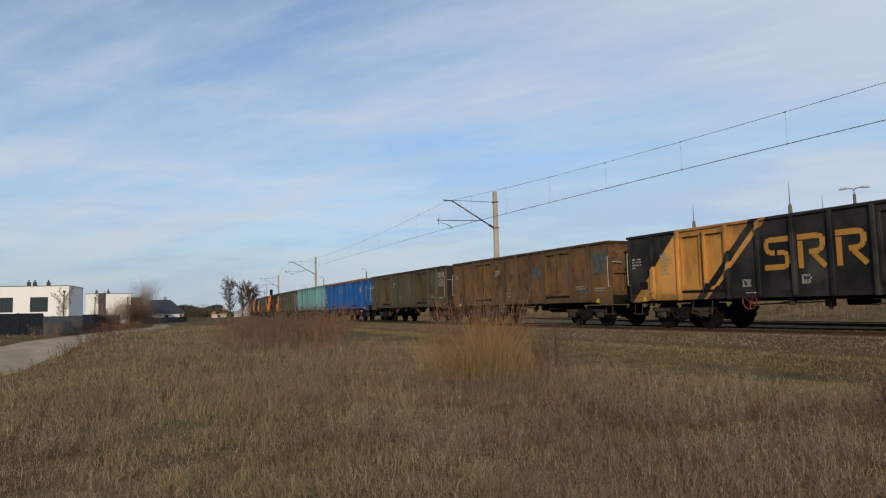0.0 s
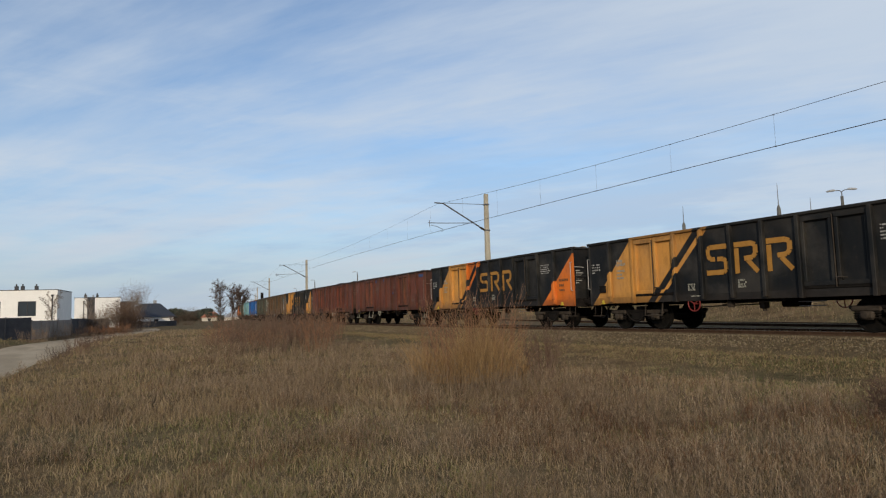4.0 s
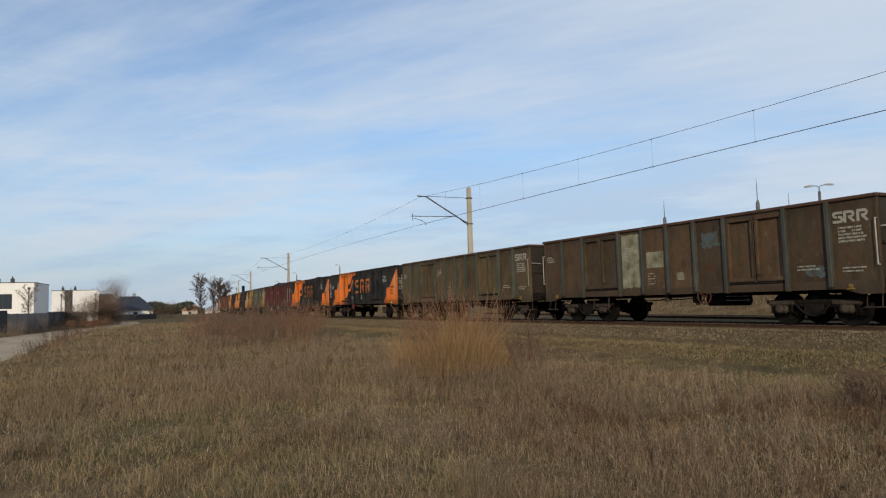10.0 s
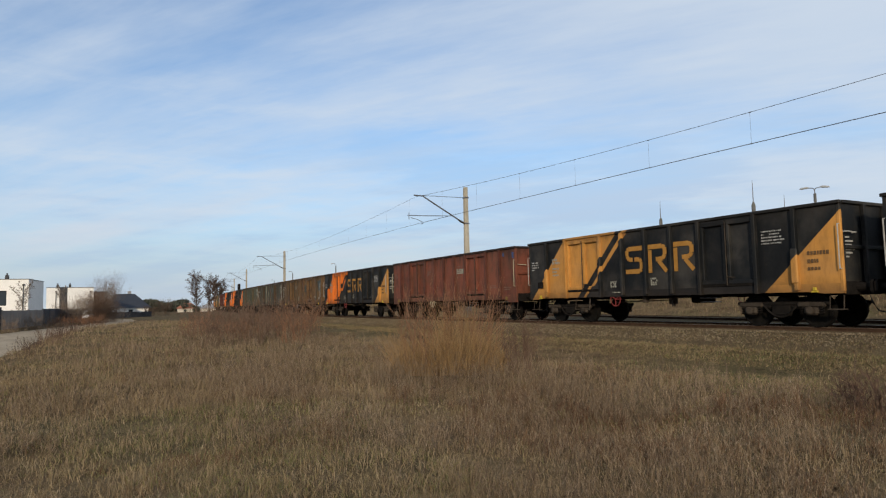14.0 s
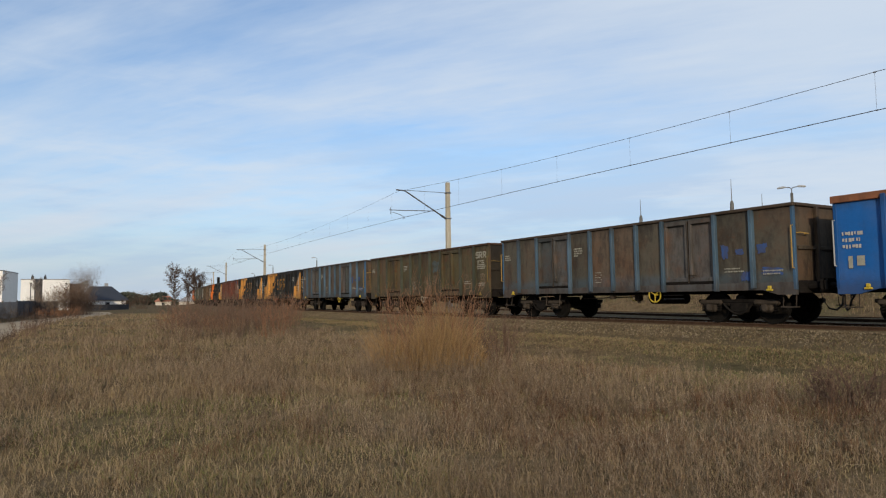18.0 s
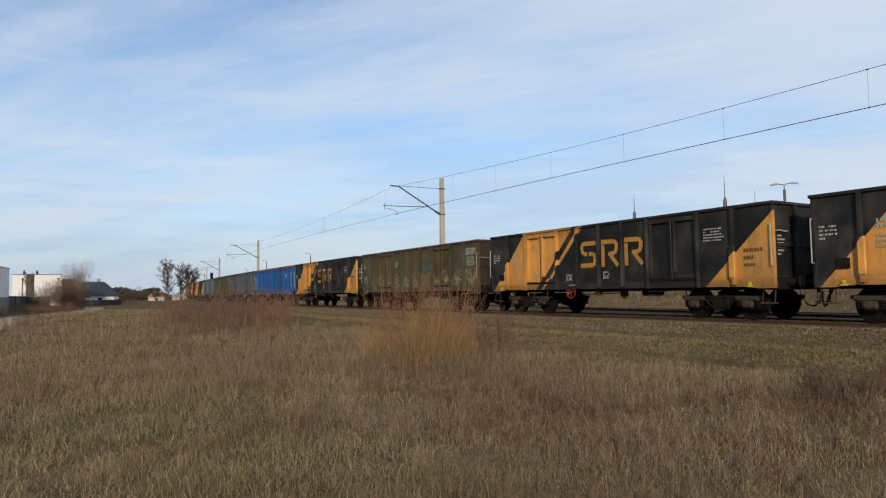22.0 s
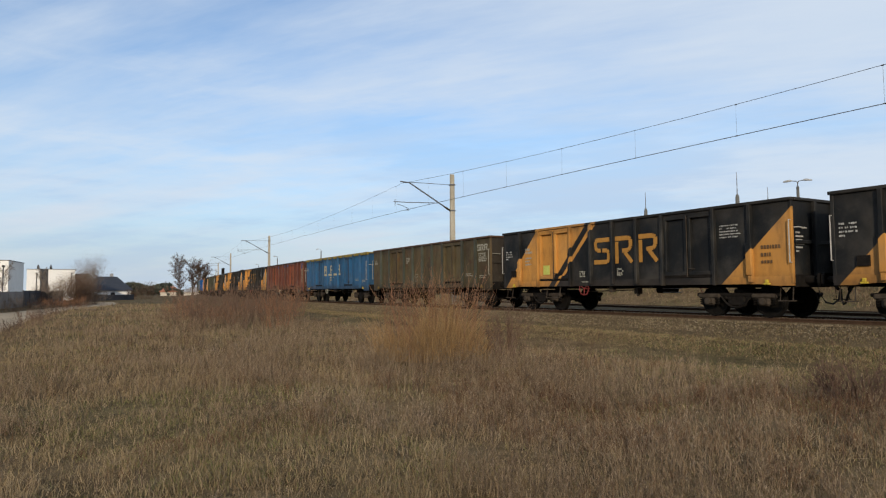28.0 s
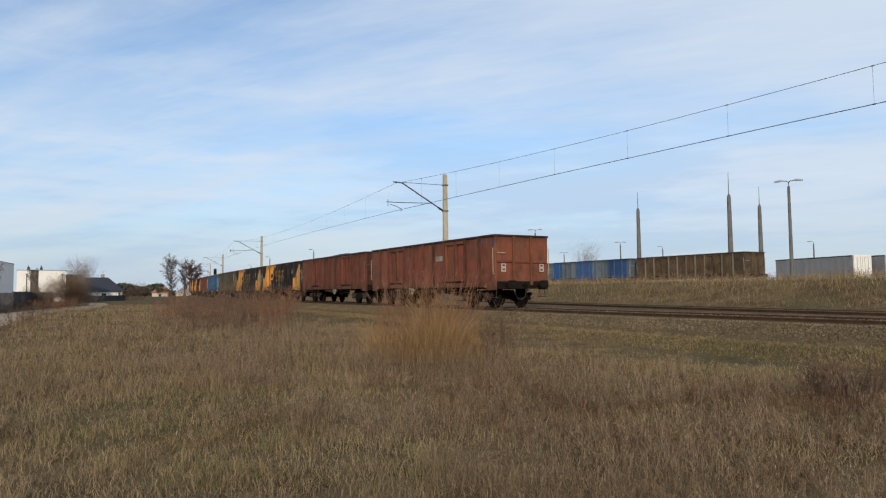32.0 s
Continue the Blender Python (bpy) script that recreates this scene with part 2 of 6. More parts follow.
def tube(bm, points, radius, sides=6, closed=False):
    """A round bar along points; radius may be one number or one for each point."""
    points = [Vector(p) for p in points]
    rings = []
    for i, p in enumerate(points):
        a = points[i - 1] if i or closed else p
        b = points[(i + 1) % len(points)] if i + 1 < len(points) or closed else p
        way = (b - a).normalized()
        side = way.cross((0, 0, 1) if abs(way.z) < 0.9 else (0, 1, 0)).normalized()
        over = side.cross(way)
        r = radius[i] if isinstance(radius, (list, tuple)) else radius
        rings.append([bm.verts.new(p + (side * math.cos(k * math.tau / sides) + over * math.sin(k * math.tau / sides)) * r)
                      for k in range(sides)])
    pairs = list(zip(rings, rings[1:] + rings[:1] if closed else rings[1:]))
    for r0, r1 in pairs:
        for k in range(sides):
            bm.faces.new((r0[k], r0[(k + 1) % sides], r1[(k + 1) % sides], r1[k]))
    if not closed:
        bm.faces.new(rings[0][::-1])
        bm.faces.new(rings[-1])
    return bm


def disc(bm, x0, x1, y, z, profile, sides=20):
    """A body turned round the x axis: profile of (share of the way from x0 to x1, radius)."""
    rings = [[bm.verts.new((x0 + (x1 - x0) * u, y + math.cos(k * math.tau / sides) * r, z + math.sin(k * math.tau / sides) * r))
              for k in range(sides)] for u, r in profile]
    for r0, r1 in zip(rings, rings[1:]):
        for k in range(sides):
            bm.faces.new((r0[k], r0[(k + 1) % sides], r1[(k + 1) % sides], r1[k]))
    bm.faces.new(rings[0][::-1])
    bm.faces.new(rings[-1])
    return bm


def sheet(name, verts, faces, mat):
    """A mesh object from arrays: many loose triangles or a terrain."""
    mesh = bpy.data.meshes.new(name)
    verts, faces = np.asarray(verts, np.float32), np.asarray(faces, np.int32)
    mesh.vertices.add(len(verts))
    mesh.vertices.foreach_set("co", verts.ravel())
    size = faces.shape[1]
    mesh.loops.add(faces.size)
    mesh.loops.foreach_set("vertex_index", faces.ravel())
    mesh.polygons.add(len(faces))
    mesh.polygons.foreach_set("loop_start", np.arange(0, faces.size, size, dtype=np.int32))
    mesh.polygons.foreach_set("loop_total", np.full(len(faces), size, np.int32))
    mesh.update(calc_edges=True)
    mesh.materials.append(mat)
    return new(name, mesh)


# ---- the line of the track ----
TRACK_X, BEND, EASE, PITCH = 18.595, 0.0014692, -4.1288e-06, 14.04


def heading(s):
    return BEND * s + EASE * s * s / 2


def track(s, off=0.0, z=0.0):
    """A point of the railway: s metres along it from the spot abreast of the camera, off metres to its right, z over the rail."""
    n = 48
    u = (np.arange(n) + 0.5) / n * s
    a = BEND * u + EASE * u * u / 2
    x, y = TRACK_X + np.sin(a).sum() * s / n, np.cos(a).sum() * s / n
    h = heading(s)
    return Vector((x + off * math.cos(h), y - off * math.sin(h), z))


def track_pose(s, off=0.0, z=0.0):
    p = track(s, off, z)
    return pose(p.x, p.y, p.z, 0, 0, -math.degrees(heading(s)))


def train_place(t):
    """How far along the track the thirtieth of the counted wagons has come."""
    u = t - 23.0
    return 16.696 + 14.0733 * u - 0.011685 * u * u - 0.00046612 * u ** 3 - 0.0000138215 * u ** 4


# ---- ground ----
def blend(a, b, x):
    x = np.clip((x - a) / (b - a), 0, 1)
    return x * x * (3 - 2 * x)


def off_track(x, y):
    """About how far right of the track a place lies."""
    a = BEND * y + EASE * y * y / 2
    return (x - TRACK_X - BEND * y * y / 2 - EASE * y ** 3 / 6) * np.cos(a)


def road_middle(y):
    """The x of the lane's middle at y."""
    return np.interp(y, (-30, 20, 25, 35, 46, 57, 68, 86, 105, 125, 150, 400), (-9, -5.0, -4.15, -3.2, -2.3, -1.2, 1.5, 5.9, 8.3, 9.3, 9.6, 12))


def ground_z(x, y):
    x, y = np.asarray(x, float), np.asarray(y, float)
    o = off_track(x, y)
    bumps = 0.05 * np.sin(x * 0.9 + 1.3 * np.sin(y * 0.5)) + 0.04 * np.sin(y * 1.3 + x * 0.4)
    field = -0.74 + bumps * blend(1.5, 4, np.hypot(x, y)) + 0.22 * blend(16, 34, y) * (1 - blend(70, 110, y))
    bed = -0.50
    yard = 0.52 + 0.4 * bumps
    crest = 0.68 * blend(12, 17, o) * (1 - blend(20, 28, o)) * (1 - blend(70, 120, y))
    z = np.where(o < 0, field + (bed - field) * blend(-5.2, -3.4, o), bed + (yard - bed) * blend(7.5, 16.0, o)) + crest
    lane = np.abs(x - road_middle(y))
    return z + (-0.80 - z) * (1 - blend(2.2, 4.0, lane)) * (o < -6)


def ground_build(n, place):
    big, mid, fine, grit = n.noise(place, 0.16, 5), n.noise(place, 0.9, 5), n.noise(place, 7.0, 6, 0.65), n.noise(place, 38.0, 4)
    colour = n.mix(n.step(mid, 0.38, 0.62), (0.108, 0.073, 0.038), (0.180, 0.125, 0.066))
    colour = n.mix(n.calc("MULTIPLY", n.step(big, 0.45, 0.62), 0.5), colour, (0.092, 0.090, 0.040))
    colour = n.mix(n.calc("MULTIPLY", n.step(fine, 0.50, 0.68), 0.75), colour, (0.046, 0.031, 0.016))
    colour = n.mix(0.55, colour, n.ramp(grit, (0.3, 0.4), (0.7, 1.0)), "MULTIPLY")
    return colour, fine, 0.06


GROUND = material("dry grassy earth", ground_build, 0.95)
axis_x = np.r_[-3000, -1500, -700, -350, -180, -110, np.arange(-80, -20, 4), np.arange(-20, 60, 1.0), np.arange(60, 130, 5), 180, 300, 600, 1400, 3000]
axis_y = np.r_[-1500, -600, -250, -100, -50, np.arange(-20, 60, 1.0), np.arange(60, 200, 4), np.arange(200, 420, 20), 600, 1000, 2000, 4000]
gx, gy = np.meshgrid(axis_x, axis_y)
gz = ground_z(gx, gy)
nx, ny = len(axis_x), len(axis_y)
cell = (np.arange(ny - 1)[:, None] * nx + np.arange(nx - 1)).ravel()
ground = sheet("ground", np.c_[gx.ravel(), gy.ravel(), gz.ravel()], np.c_[cell, cell + 1, cell + nx + 1, cell + nx], GROUND)
for polygon in ground.data.polygons:
    polygon.use_smooth = True
tagged(ground, "rough field of dry brown and olive winter grass", "ground", kind="structure")


def lane_build(n, place):
    a, b = n.noise(place, 0.8, 5, 0.6, (1, 0.2, 1)), n.noise(place, 14, 4)
    colour = n.mix(n.step(a, 0.35, 0.7), (0.30, 0.24, 0.165), (0.42, 0.34, 0.24))
    return n.mix(0.35, colour, n.ramp(b, (0.3, 0.5), (0.7, 1.0)), "MULTIPLY"), b, 0.02


LANE = material("pale gravel", lane_build, 0.95)
ys = np.arange(-30, 117, 2.0)
cols = (-2.4, -1.1, 0.0, 1.1, 2.4)
lane_v = [(road_middle(y) + c, y, -0.775 + 0.03 * (1 - abs(c) / 2.4)) for y in ys for c in cols]
lane_f = [(i * 5 + k, i * 5 + k + 1, i * 5 + k + 6, i * 5 + k + 5) for i in range(len(ys) - 1) for k in range(4)]
tagged(sheet("road", lane_v, lane_f, LANE), "pale gravel lane between field and garden fences", "road", kind="structure")


# ---- railway ----
def sweep(name, profile, s0, s1, step, mat, off=None, closed=True):
    """A shape (off, z) drawn along the track; off gives a sideways shift at s."""
    places = np.arange(s0, s1 + step, step)
    verts = []
    for s in places:
        d = off(s) if off else 0.0
        verts += [track(s, o + d, z) for o, z in profile]
    n = len(profile)
    faces = [(i * n + k, i * n + (k + 1) % n, (i + 1) * n + (k + 1) % n, (i + 1) * n + k)
             for i in range(len(places) - 1) for k in range(n if closed else n - 1)]
    return sheet(name, verts, faces, mat)


def siding(s):
    """How far right of the main track the rusty siding lies."""
    return 4.9 + 0.055 * max(0.0, s) + 0.0022 * max(0.0, s) ** 2 if s < 30 else 8.53 + 0.187 * (s - 30)


BALLAST = speckled("ballast stone", (0.092, 0.069, 0.040), (0.155, 0.118, 0.069), 3, 0.9, 0, 16, 0.06)
rail = [(-0.075, -0.172), (0.075, -0.172), (0.075, -0.155), (0.012, -0.135), (0.012, -0.045), (0.036, -0.032), (0.036, 0.0),
        (-0.036, 0.0), (-0.036, -0.032), (-0.012, -0.045), (-0.012, -0.135), (-0.075, -0.155)]
head = [(-0.030, 0.0), (0.030, 0.0), (0.028, 0.004), (-0.028, 0.004)]
bed = [(-3.3, -0.62), (-1.75, -0.155), (-0.84, -0.13), (-0.66, -0.065), (2.0, -0.065), (3.3, -0.62)]
railway = empty("railway_track", pose(0, 0, 0), "single ballasted railway track with worn steel rails", "railway track", kind="structure")
siding_track = empty("siding_track", pose(0, 0, 0), "rusty overgrown siding track behind the main line", "railway track", kind="structure")
for owner, shift, lift in ((railway, None, 0.0), (siding_track, siding, -0.03)):
    far = 330 if owner is railway else 90
    ob = sweep("ballast_bed", [(o * (1 if owner is railway else 0.7), z + lift + (0 if owner is railway else 0.03)) for o, z in bed], -70, far, 2.5, BALLAST, shift, False)
    ob.parent = owner
    for side in (-0.7535, 0.7535):
        ob = sweep("rail", [(o + side, z + lift) for o, z in rail], -70, far, 2.5, RUSTY, shift)
        ob.parent = owner
        if owner is railway:
            ob = sweep("rail_head", [(o + side, z) for o, z in head], -70, far, 2.5, BRIGHT, shift)
            ob.parent = owner
SLEEPER = speckled("old concrete sleeper", (0.12, 0.10, 0.085), (0.22, 0.19, 0.16), 5, 0.9)
bm = bmesh.new()
box(bm, -1.3, 1.3, -0.13, 0.13, -0.36, -0.145, 0.02)
first_sleeper = part("sleeper", bm, SLEEPER, railway)
first_sleeper.matrix_basis = track_pose(-20)
for i in range(1, 200):
    share("sleeper", first_sleeper, railway, track_pose(-20 + 0.6 * i))
for i in range(60):
    s = -6 + 0.65 * i
    share("sleeper", first_sleeper, siding_track, track_pose(s, siding(s), -0.05))


# ---- wagons ----
HALF, LOW, TOP, SIDE = 6.525, 0.95, 3.24, 1.45      # half the body's length, underside, rim, half the width
POSTS = (6.525, 5.32, 4.13, 2.20, 1.10, 0.0, -1.10, -2.20, -4.13, -5.32, -6.525)
DOORS = ((4.13, 2.20), (-2.20, -4.13))
BAYS = ((6.525, 5.32), (5.32, 4.13), (2.20, 1.10), (1.10, 0.0), (0.0, -1.10), (-1.10, -2.20), (-4.13, -5.32), (-5.32, -6.525))


def wheel_profile(r):
    return ((0, r * 0.30), (0.12, r * 0.34), (0.2, r * 0.86), (0.0, r * 0.9), (0.0, r), (0.72, r * 1.005), (0.74, r * 1.06), (1, r * 1.06),
            (1, r * 0.88), (0.55, r * 0.84), (0.5, r * 0.36), (0.8, r * 0.30), (0.85, r * 0.17))


def bogie_parts(wagon, y, turned):
    """A two-axle bogie under a wagon; its wheelsets turn as the train runs."""
    bm = bmesh.new()
    box(bm, -0.95, 0.95, y - 0.16, y + 0.16, 0.52, 0.82, 0.03)
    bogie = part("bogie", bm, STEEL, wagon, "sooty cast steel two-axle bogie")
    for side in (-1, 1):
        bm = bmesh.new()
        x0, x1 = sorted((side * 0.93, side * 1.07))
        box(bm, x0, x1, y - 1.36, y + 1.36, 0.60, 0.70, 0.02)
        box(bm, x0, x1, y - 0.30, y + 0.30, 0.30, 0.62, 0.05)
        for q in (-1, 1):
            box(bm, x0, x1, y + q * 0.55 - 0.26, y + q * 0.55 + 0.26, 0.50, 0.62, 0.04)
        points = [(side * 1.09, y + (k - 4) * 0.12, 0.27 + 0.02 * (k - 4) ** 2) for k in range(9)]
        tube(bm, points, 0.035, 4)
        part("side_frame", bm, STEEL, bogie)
        for q in (-0.9, 0.9):
            bm = bmesh.new()
            box(bm, *sorted((side * 0.98, side * 1.15)), y + q - 0.20, y + q + 0.20, 0.33, 0.56, 0.06)
            box(bm, *sorted((side * 0.98, side * 1.13)), y + q - 0.38, y + q + 0.38, 0.54, 0.68, 0.04)
            disc(bm, side * 1.15, side * 1.21, y + q, 0.46, ((0, 0.11), (0.7, 0.11), (1, 0.08)), 10)
            part("axle_box", bm, DUSTY, bogie)
            for d in (-0.27, 0.27):
                bm = bmesh.new()
                coil = [(side * 1.055 + 0.06 * math.cos(k * 1.25), y + q + d + 0.06 * math.sin(k * 1.25), 0.35 + 0.0125 * k) for k in range(21)]
                tube(bm, coil, 0.019, 4)
                part("spring", bm, STEEL, bogie)
    for q in (-0.9, 0.9):
        bm = bmesh.new()
        disc(bm, -0.68, 0.68, 0, 0, ((0, 0.085), (1, 0.085)), 10)
        for side in (-1, 1):
            disc(bm, side * 0.82, side * 0.69, 0, 0, wheel_profile(0.46), 24)
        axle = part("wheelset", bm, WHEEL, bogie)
        axle.location = (0, y + q, 0.46)
        turned.append(axle)


def marking(owner, y, z, rows, mat, side=-1, name="lettering", height=0.055, gap=0.085, end=None):
    """Bars in place of small writing, a hair proud of the side; rows of widths to be laid end to end."""
    bm = bmesh.new()
    for i, row in enumerate(rows):
        at = 0.0
        for width in row:
            if width > 0:
                x = side * (SIDE + 0.026)
                z1 = z - i * gap
                signs = max(1, round(width / max(0.05, height * 0.8)))
                each = width / signs
                for k in range(signs):
                    a = y - at - k * each
                    low = z1 - height * (1.0 if (i * 7 + k * 5 + len(row)) % 3 else 0.8)
                    box(bm, *sorted((x, x + side * 0.003)), a - each * (0.5 + 0.13 * ((i * 5 + k * 3) % 4) if signs > 1 else 1.0), a, low, z1)
            at += abs(width) + 0.025
    return tagged(part(name, bm, mat, owner), kind="stuff")


def sign_shape(owner, outline, mat, depth=0.004, lift=0.0007):
    """A flat emblem on the near side, from strips of (y0, z0, y1, z1, width)."""
    bm = bmesh.new()
    for i, (y0, z0, y1, z1, w) in enumerate(outline):
        a, b = Vector((0, y0, z0)), Vector((0, y1, z1))
        way = (b - a).normalized()
        side = Vector((0, -way.z, way.y)) * (w / 2)
        x = -(SIDE + 0.026 + lift * i)
        quad = [a + side, b + side, b - side, a - side]
        front = [bm.verts.new((x - depth * 0.5, p.y, p.z)) for p in quad]
        back = [bm.verts.new((x, p.y, p.z)) for p in quad]
        bm.faces.new(front)
        bm.faces.new(back[::-1])
        for k in range(4):
            bm.faces.new((front[k], back[k], back[(k + 1) % 4], front[(k + 1) % 4]))
    bmesh.ops.recalc_face_normals(bm, faces=bm.faces)
    return part("emblem", bm, mat, owner)


def block_emblems(owner, mat, y, z0, z1, width, pitch, thick):
    """Three plain bold emblems in a row: a pair of opposed hooks, and two bent arches on separate feet."""
    h = z1 - z0
    e = thick / h / 2

    def stroke(at, *points):
        strips = []
        for (u0, v0), (u1, v1) in zip(points, points[1:]):
            strips.append((at - u0 * width, z0 + v0 * h, at - u1 * width, z0 + v1 * h, thick * (0.92 if u0 != u1 and v0 != v1 else 1.0)))
        sign_shape(owner, strips, mat)

    stroke(y, (0.98, 1 - e), (0.20, 1 - e), (0.10, 0.87), (0.09, 0.66), (0.20, 0.53), (0.42, 0.52))
    stroke(y, (0.52, 0.52), (0.80, 0.51), (0.91, 0.42), (0.91, 0.16), (0.80, e), (0.0, e))
    for k in (1, 2):
        a = y - pitch * k + 0.04
        stroke(a, (0.0, 1 - e), (0.74, 1 - e), (0.90, 0.86), (0.90, 0.60), (0.78, 0.48), (0.42, 0.46))
        stroke(a, (0.10, 0.80), (0.10, 0.0))
        stroke(a, (0.56, 0.40), (0.97, 0.02))


def wagon(look_of):
    """An open bogie coal wagon in one livery: the thing and its four wheelsets."""
    skin, ends, rim, posts = look_of["skin"], look_of.get("ends", look_of["skin"]), look_of.get("rim", look_of["skin"]), look_of.get("posts", look_of["skin"])
    turned = []
    w = empty("open_wagon", pose(0, 0, 0), look_of["label"], "freight wagon", "wagons of the goods train")
    # floor and frame
    bm = bmesh.new()
    box(bm, -1.38, 1.38, -6.48, 6.48, 1.12, 1.22)
    box(bm, -0.35, -0.2, -6.45, 6.45, 0.85, 1.13)
    box(bm, 0.2, 0.35, -6.45, 6.45, 0.85, 1.13)
    for y in (-4.5, -1.6, 1.6, 4.5):
        box(bm, -1.36, 1.36, y - 0.1, y + 0.1, 0.9, 1.13)
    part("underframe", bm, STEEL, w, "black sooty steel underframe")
    for side in (-1, 1):
        bm = bmesh.new()
        q, drop = HALF - 0.02, look_of.get("drop", 0.13)
        edge = [(-q, 1.16), (-q, LOW - drop), (-q + 0.5, LOW - drop), (-q + 0.95, LOW), (q - 0.95, LOW), (q - 0.5, LOW - drop), (q, LOW - drop), (q, 1.16)]
        near, far = ([bm.verts.new((side * x, y, z)) for y, z in edge] for x in (SIDE + 0.012, 1.36))
        bm.faces.new(near)
        bm.faces.new(far[::-1])
        for k in range(8):
            bm.faces.new((near[k], far[k], far[(k + 1) % 8], near[(k + 1) % 8]))
        bmesh.ops.recalc_face_normals(bm, faces=bm.faces)
        part("side_sill", bm, skin, w)
        for a, b in BAYS:
            bm = bmesh.new()
            x = side * SIDE
            grid = {}
            for i in range(5):
                for k in range(6):
                    y, z = a + (b - a) * i / 4, 1.16 + (TOP - 0.06 - 1.16) * k / 5
                    bulge = 0.012 * math.sin(math.pi * i / 4) * math.sin(math.pi * k / 5) + 0.006 * noise.noise((a * 3 + i, side * 7, k + len(look_of["label"])))
                    for layer, sx in ((0, x + side * bulge), (1, x - side * 0.05)):
                        grid[i, k, layer] = bm.verts.new((sx, y, z))
            for i in range(4):
                for k in range(5):
                    for layer in (0, 1):
                        bm.faces.new([grid[i + p, k + q, layer] for p, q in ((0, 0), (1, 0), (1, 1), (0, 1))])
            bmesh.ops.recalc_face_normals(bm, faces=bm.faces)
            part("side_panel", bm, skin, w)
        for a, b in DOORS:
            mid = (a + b) / 2
            for y1, y0 in ((a - 0.06, mid + 0.025), (mid - 0.025, b + 0.06)):
                bm = bmesh.new()
                x0, x1 = sorted((side * (SIDE - 0.10), side * (SIDE - 0.05)))
                box(bm, x0, x1, y0 + 0.09, y1 - 0.09, 1.35, 3.02)
                x0, x1 = sorted((side * (SIDE - 0.09), side * (SIDE + 0.05)))
                for r in ((y0, y1, 1.245, 1.36), (y0, y1, 3.0, 3.13), (y0, y0 + 0.10, 1.36, 3.0), (y1 - 0.10, y1, 1.36, 3.0)):
                    box(bm, x0, x1, *r, 0.012)
                leaf = part("door_leaf", bm, skin, w)
                if y1 < a - 0.1:
                    bm = bmesh.new()
                    tube(bm, [(side * (SIDE + 0.07), y1 + 0.02, 1.2), (side * (SIDE + 0.07), y1 + 0.02, 3.08)], 0.018, 5)
                    tube(bm, [(side * (SIDE + 0.08), y1 + 0.02, 1.45), (side * (SIDE + 0.10), y1 - 0.28, 1.43)], 0.015, 5)
                    part("locking_bar", bm, DUSTY, leaf)
            bm = bmesh.new()
            box(bm, *sorted((side * (SIDE - 0.085), side * (SIDE + 0.02))), b + 0.05, a - 0.05, 3.10, TOP - 0.05)
            part("door_header", bm, skin, w)
            bm = bmesh.new()
            box(bm, *sorted((side * (SIDE - 0.05), side * (SIDE + 0.03))), b + 0.05, a - 0.05, 1.17, 1.25, 0.008)
            part("door_sill", bm, STEEL, w)
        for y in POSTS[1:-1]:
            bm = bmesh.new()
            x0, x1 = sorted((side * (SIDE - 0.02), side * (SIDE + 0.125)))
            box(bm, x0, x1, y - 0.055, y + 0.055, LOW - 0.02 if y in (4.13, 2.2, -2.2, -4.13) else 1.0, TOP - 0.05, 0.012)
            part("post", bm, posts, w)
        for y in (HALF, -HALF):
            bm = bmesh.new()
            q = 1 if y > 0 else -1
            box(bm, *sorted((side * (SIDE - 0.08), side * (SIDE + 0.015))), *sorted((y - q * 0.09, y)), LOW, TOP - 0.05, 0.012)
            part("corner_post", bm, look_of.get("corner", skin), w)
    for q in (1, -1):
        bm = bmesh.new()
        box(bm, -SIDE + 0.08, SIDE - 0.08, *sorted((q * (HALF - 0.05), q * (HALF - 0.005))), 1.16, TOP - 0.06)
        end = part("end_wall", bm, ends, w)
        for x in (-0.48, 0.48):
            bm = bmesh.new()
            box(bm, x - 0.06, x + 0.06, *sorted((q * HALF, q * (HALF + 0.1))), 1.02, TOP - 0.05, 0.012)
            part("end_post", bm, ends, end)
        bm = bmesh.new()
        box(bm, -SIDE + 0.1, SIDE - 0.1, *sorted((q * HALF, q * (HALF + 0.06))), 2.02, 2.12, 0.012)
        part("end_rail", bm, ends, end)
        if q < 0:
            bm = bmesh.new()
            tube(bm, [(-1.36, -HALF, 2.46), (-1.36, -HALF - 0.11, 2.46), (-0.98, -HALF - 0.11, 2.44), (-0.98, -HALF, 2.44)], 0.016, 5)
            part("end_handle", bm, look_of.get("grab", WHITE), end)
        bm = bmesh.new()
        box(bm, -1.36, 1.36, *sorted((q * (HALF - 0.15), q * (HALF + 0.02))), 0.86, 1.2, 0.015)
        part("buffer_beam", bm, STEEL, w)
        for x in (-0.875, 0.875):
            bm = bmesh.new()
            tube(bm, [(x, q * (HALF + 0.02), 1.06), (x, q * (HALF + 0.28), 1.06)], [0.12, 0.10], 10)
            tube(bm, [(x, q * (HALF + 0.28), 1.06), (x, q * (HALF + 0.43), 1.06)], 0.075, 8)
            box(bm, x - 0.22, x + 0.22, *sorted((q * (HALF + 0.43), q * (HALF + 0.475))), 0.89, 1.23, 0.06)
            part("buffer", bm, STEEL, w)
        bm = bmesh.new()
        tube(bm, [(0, q * HALF, 1.04), (0, q * (HALF + 0.34), 1.03), (0, q * (HALF + 0.38), 1.1)], 0.045, 6)
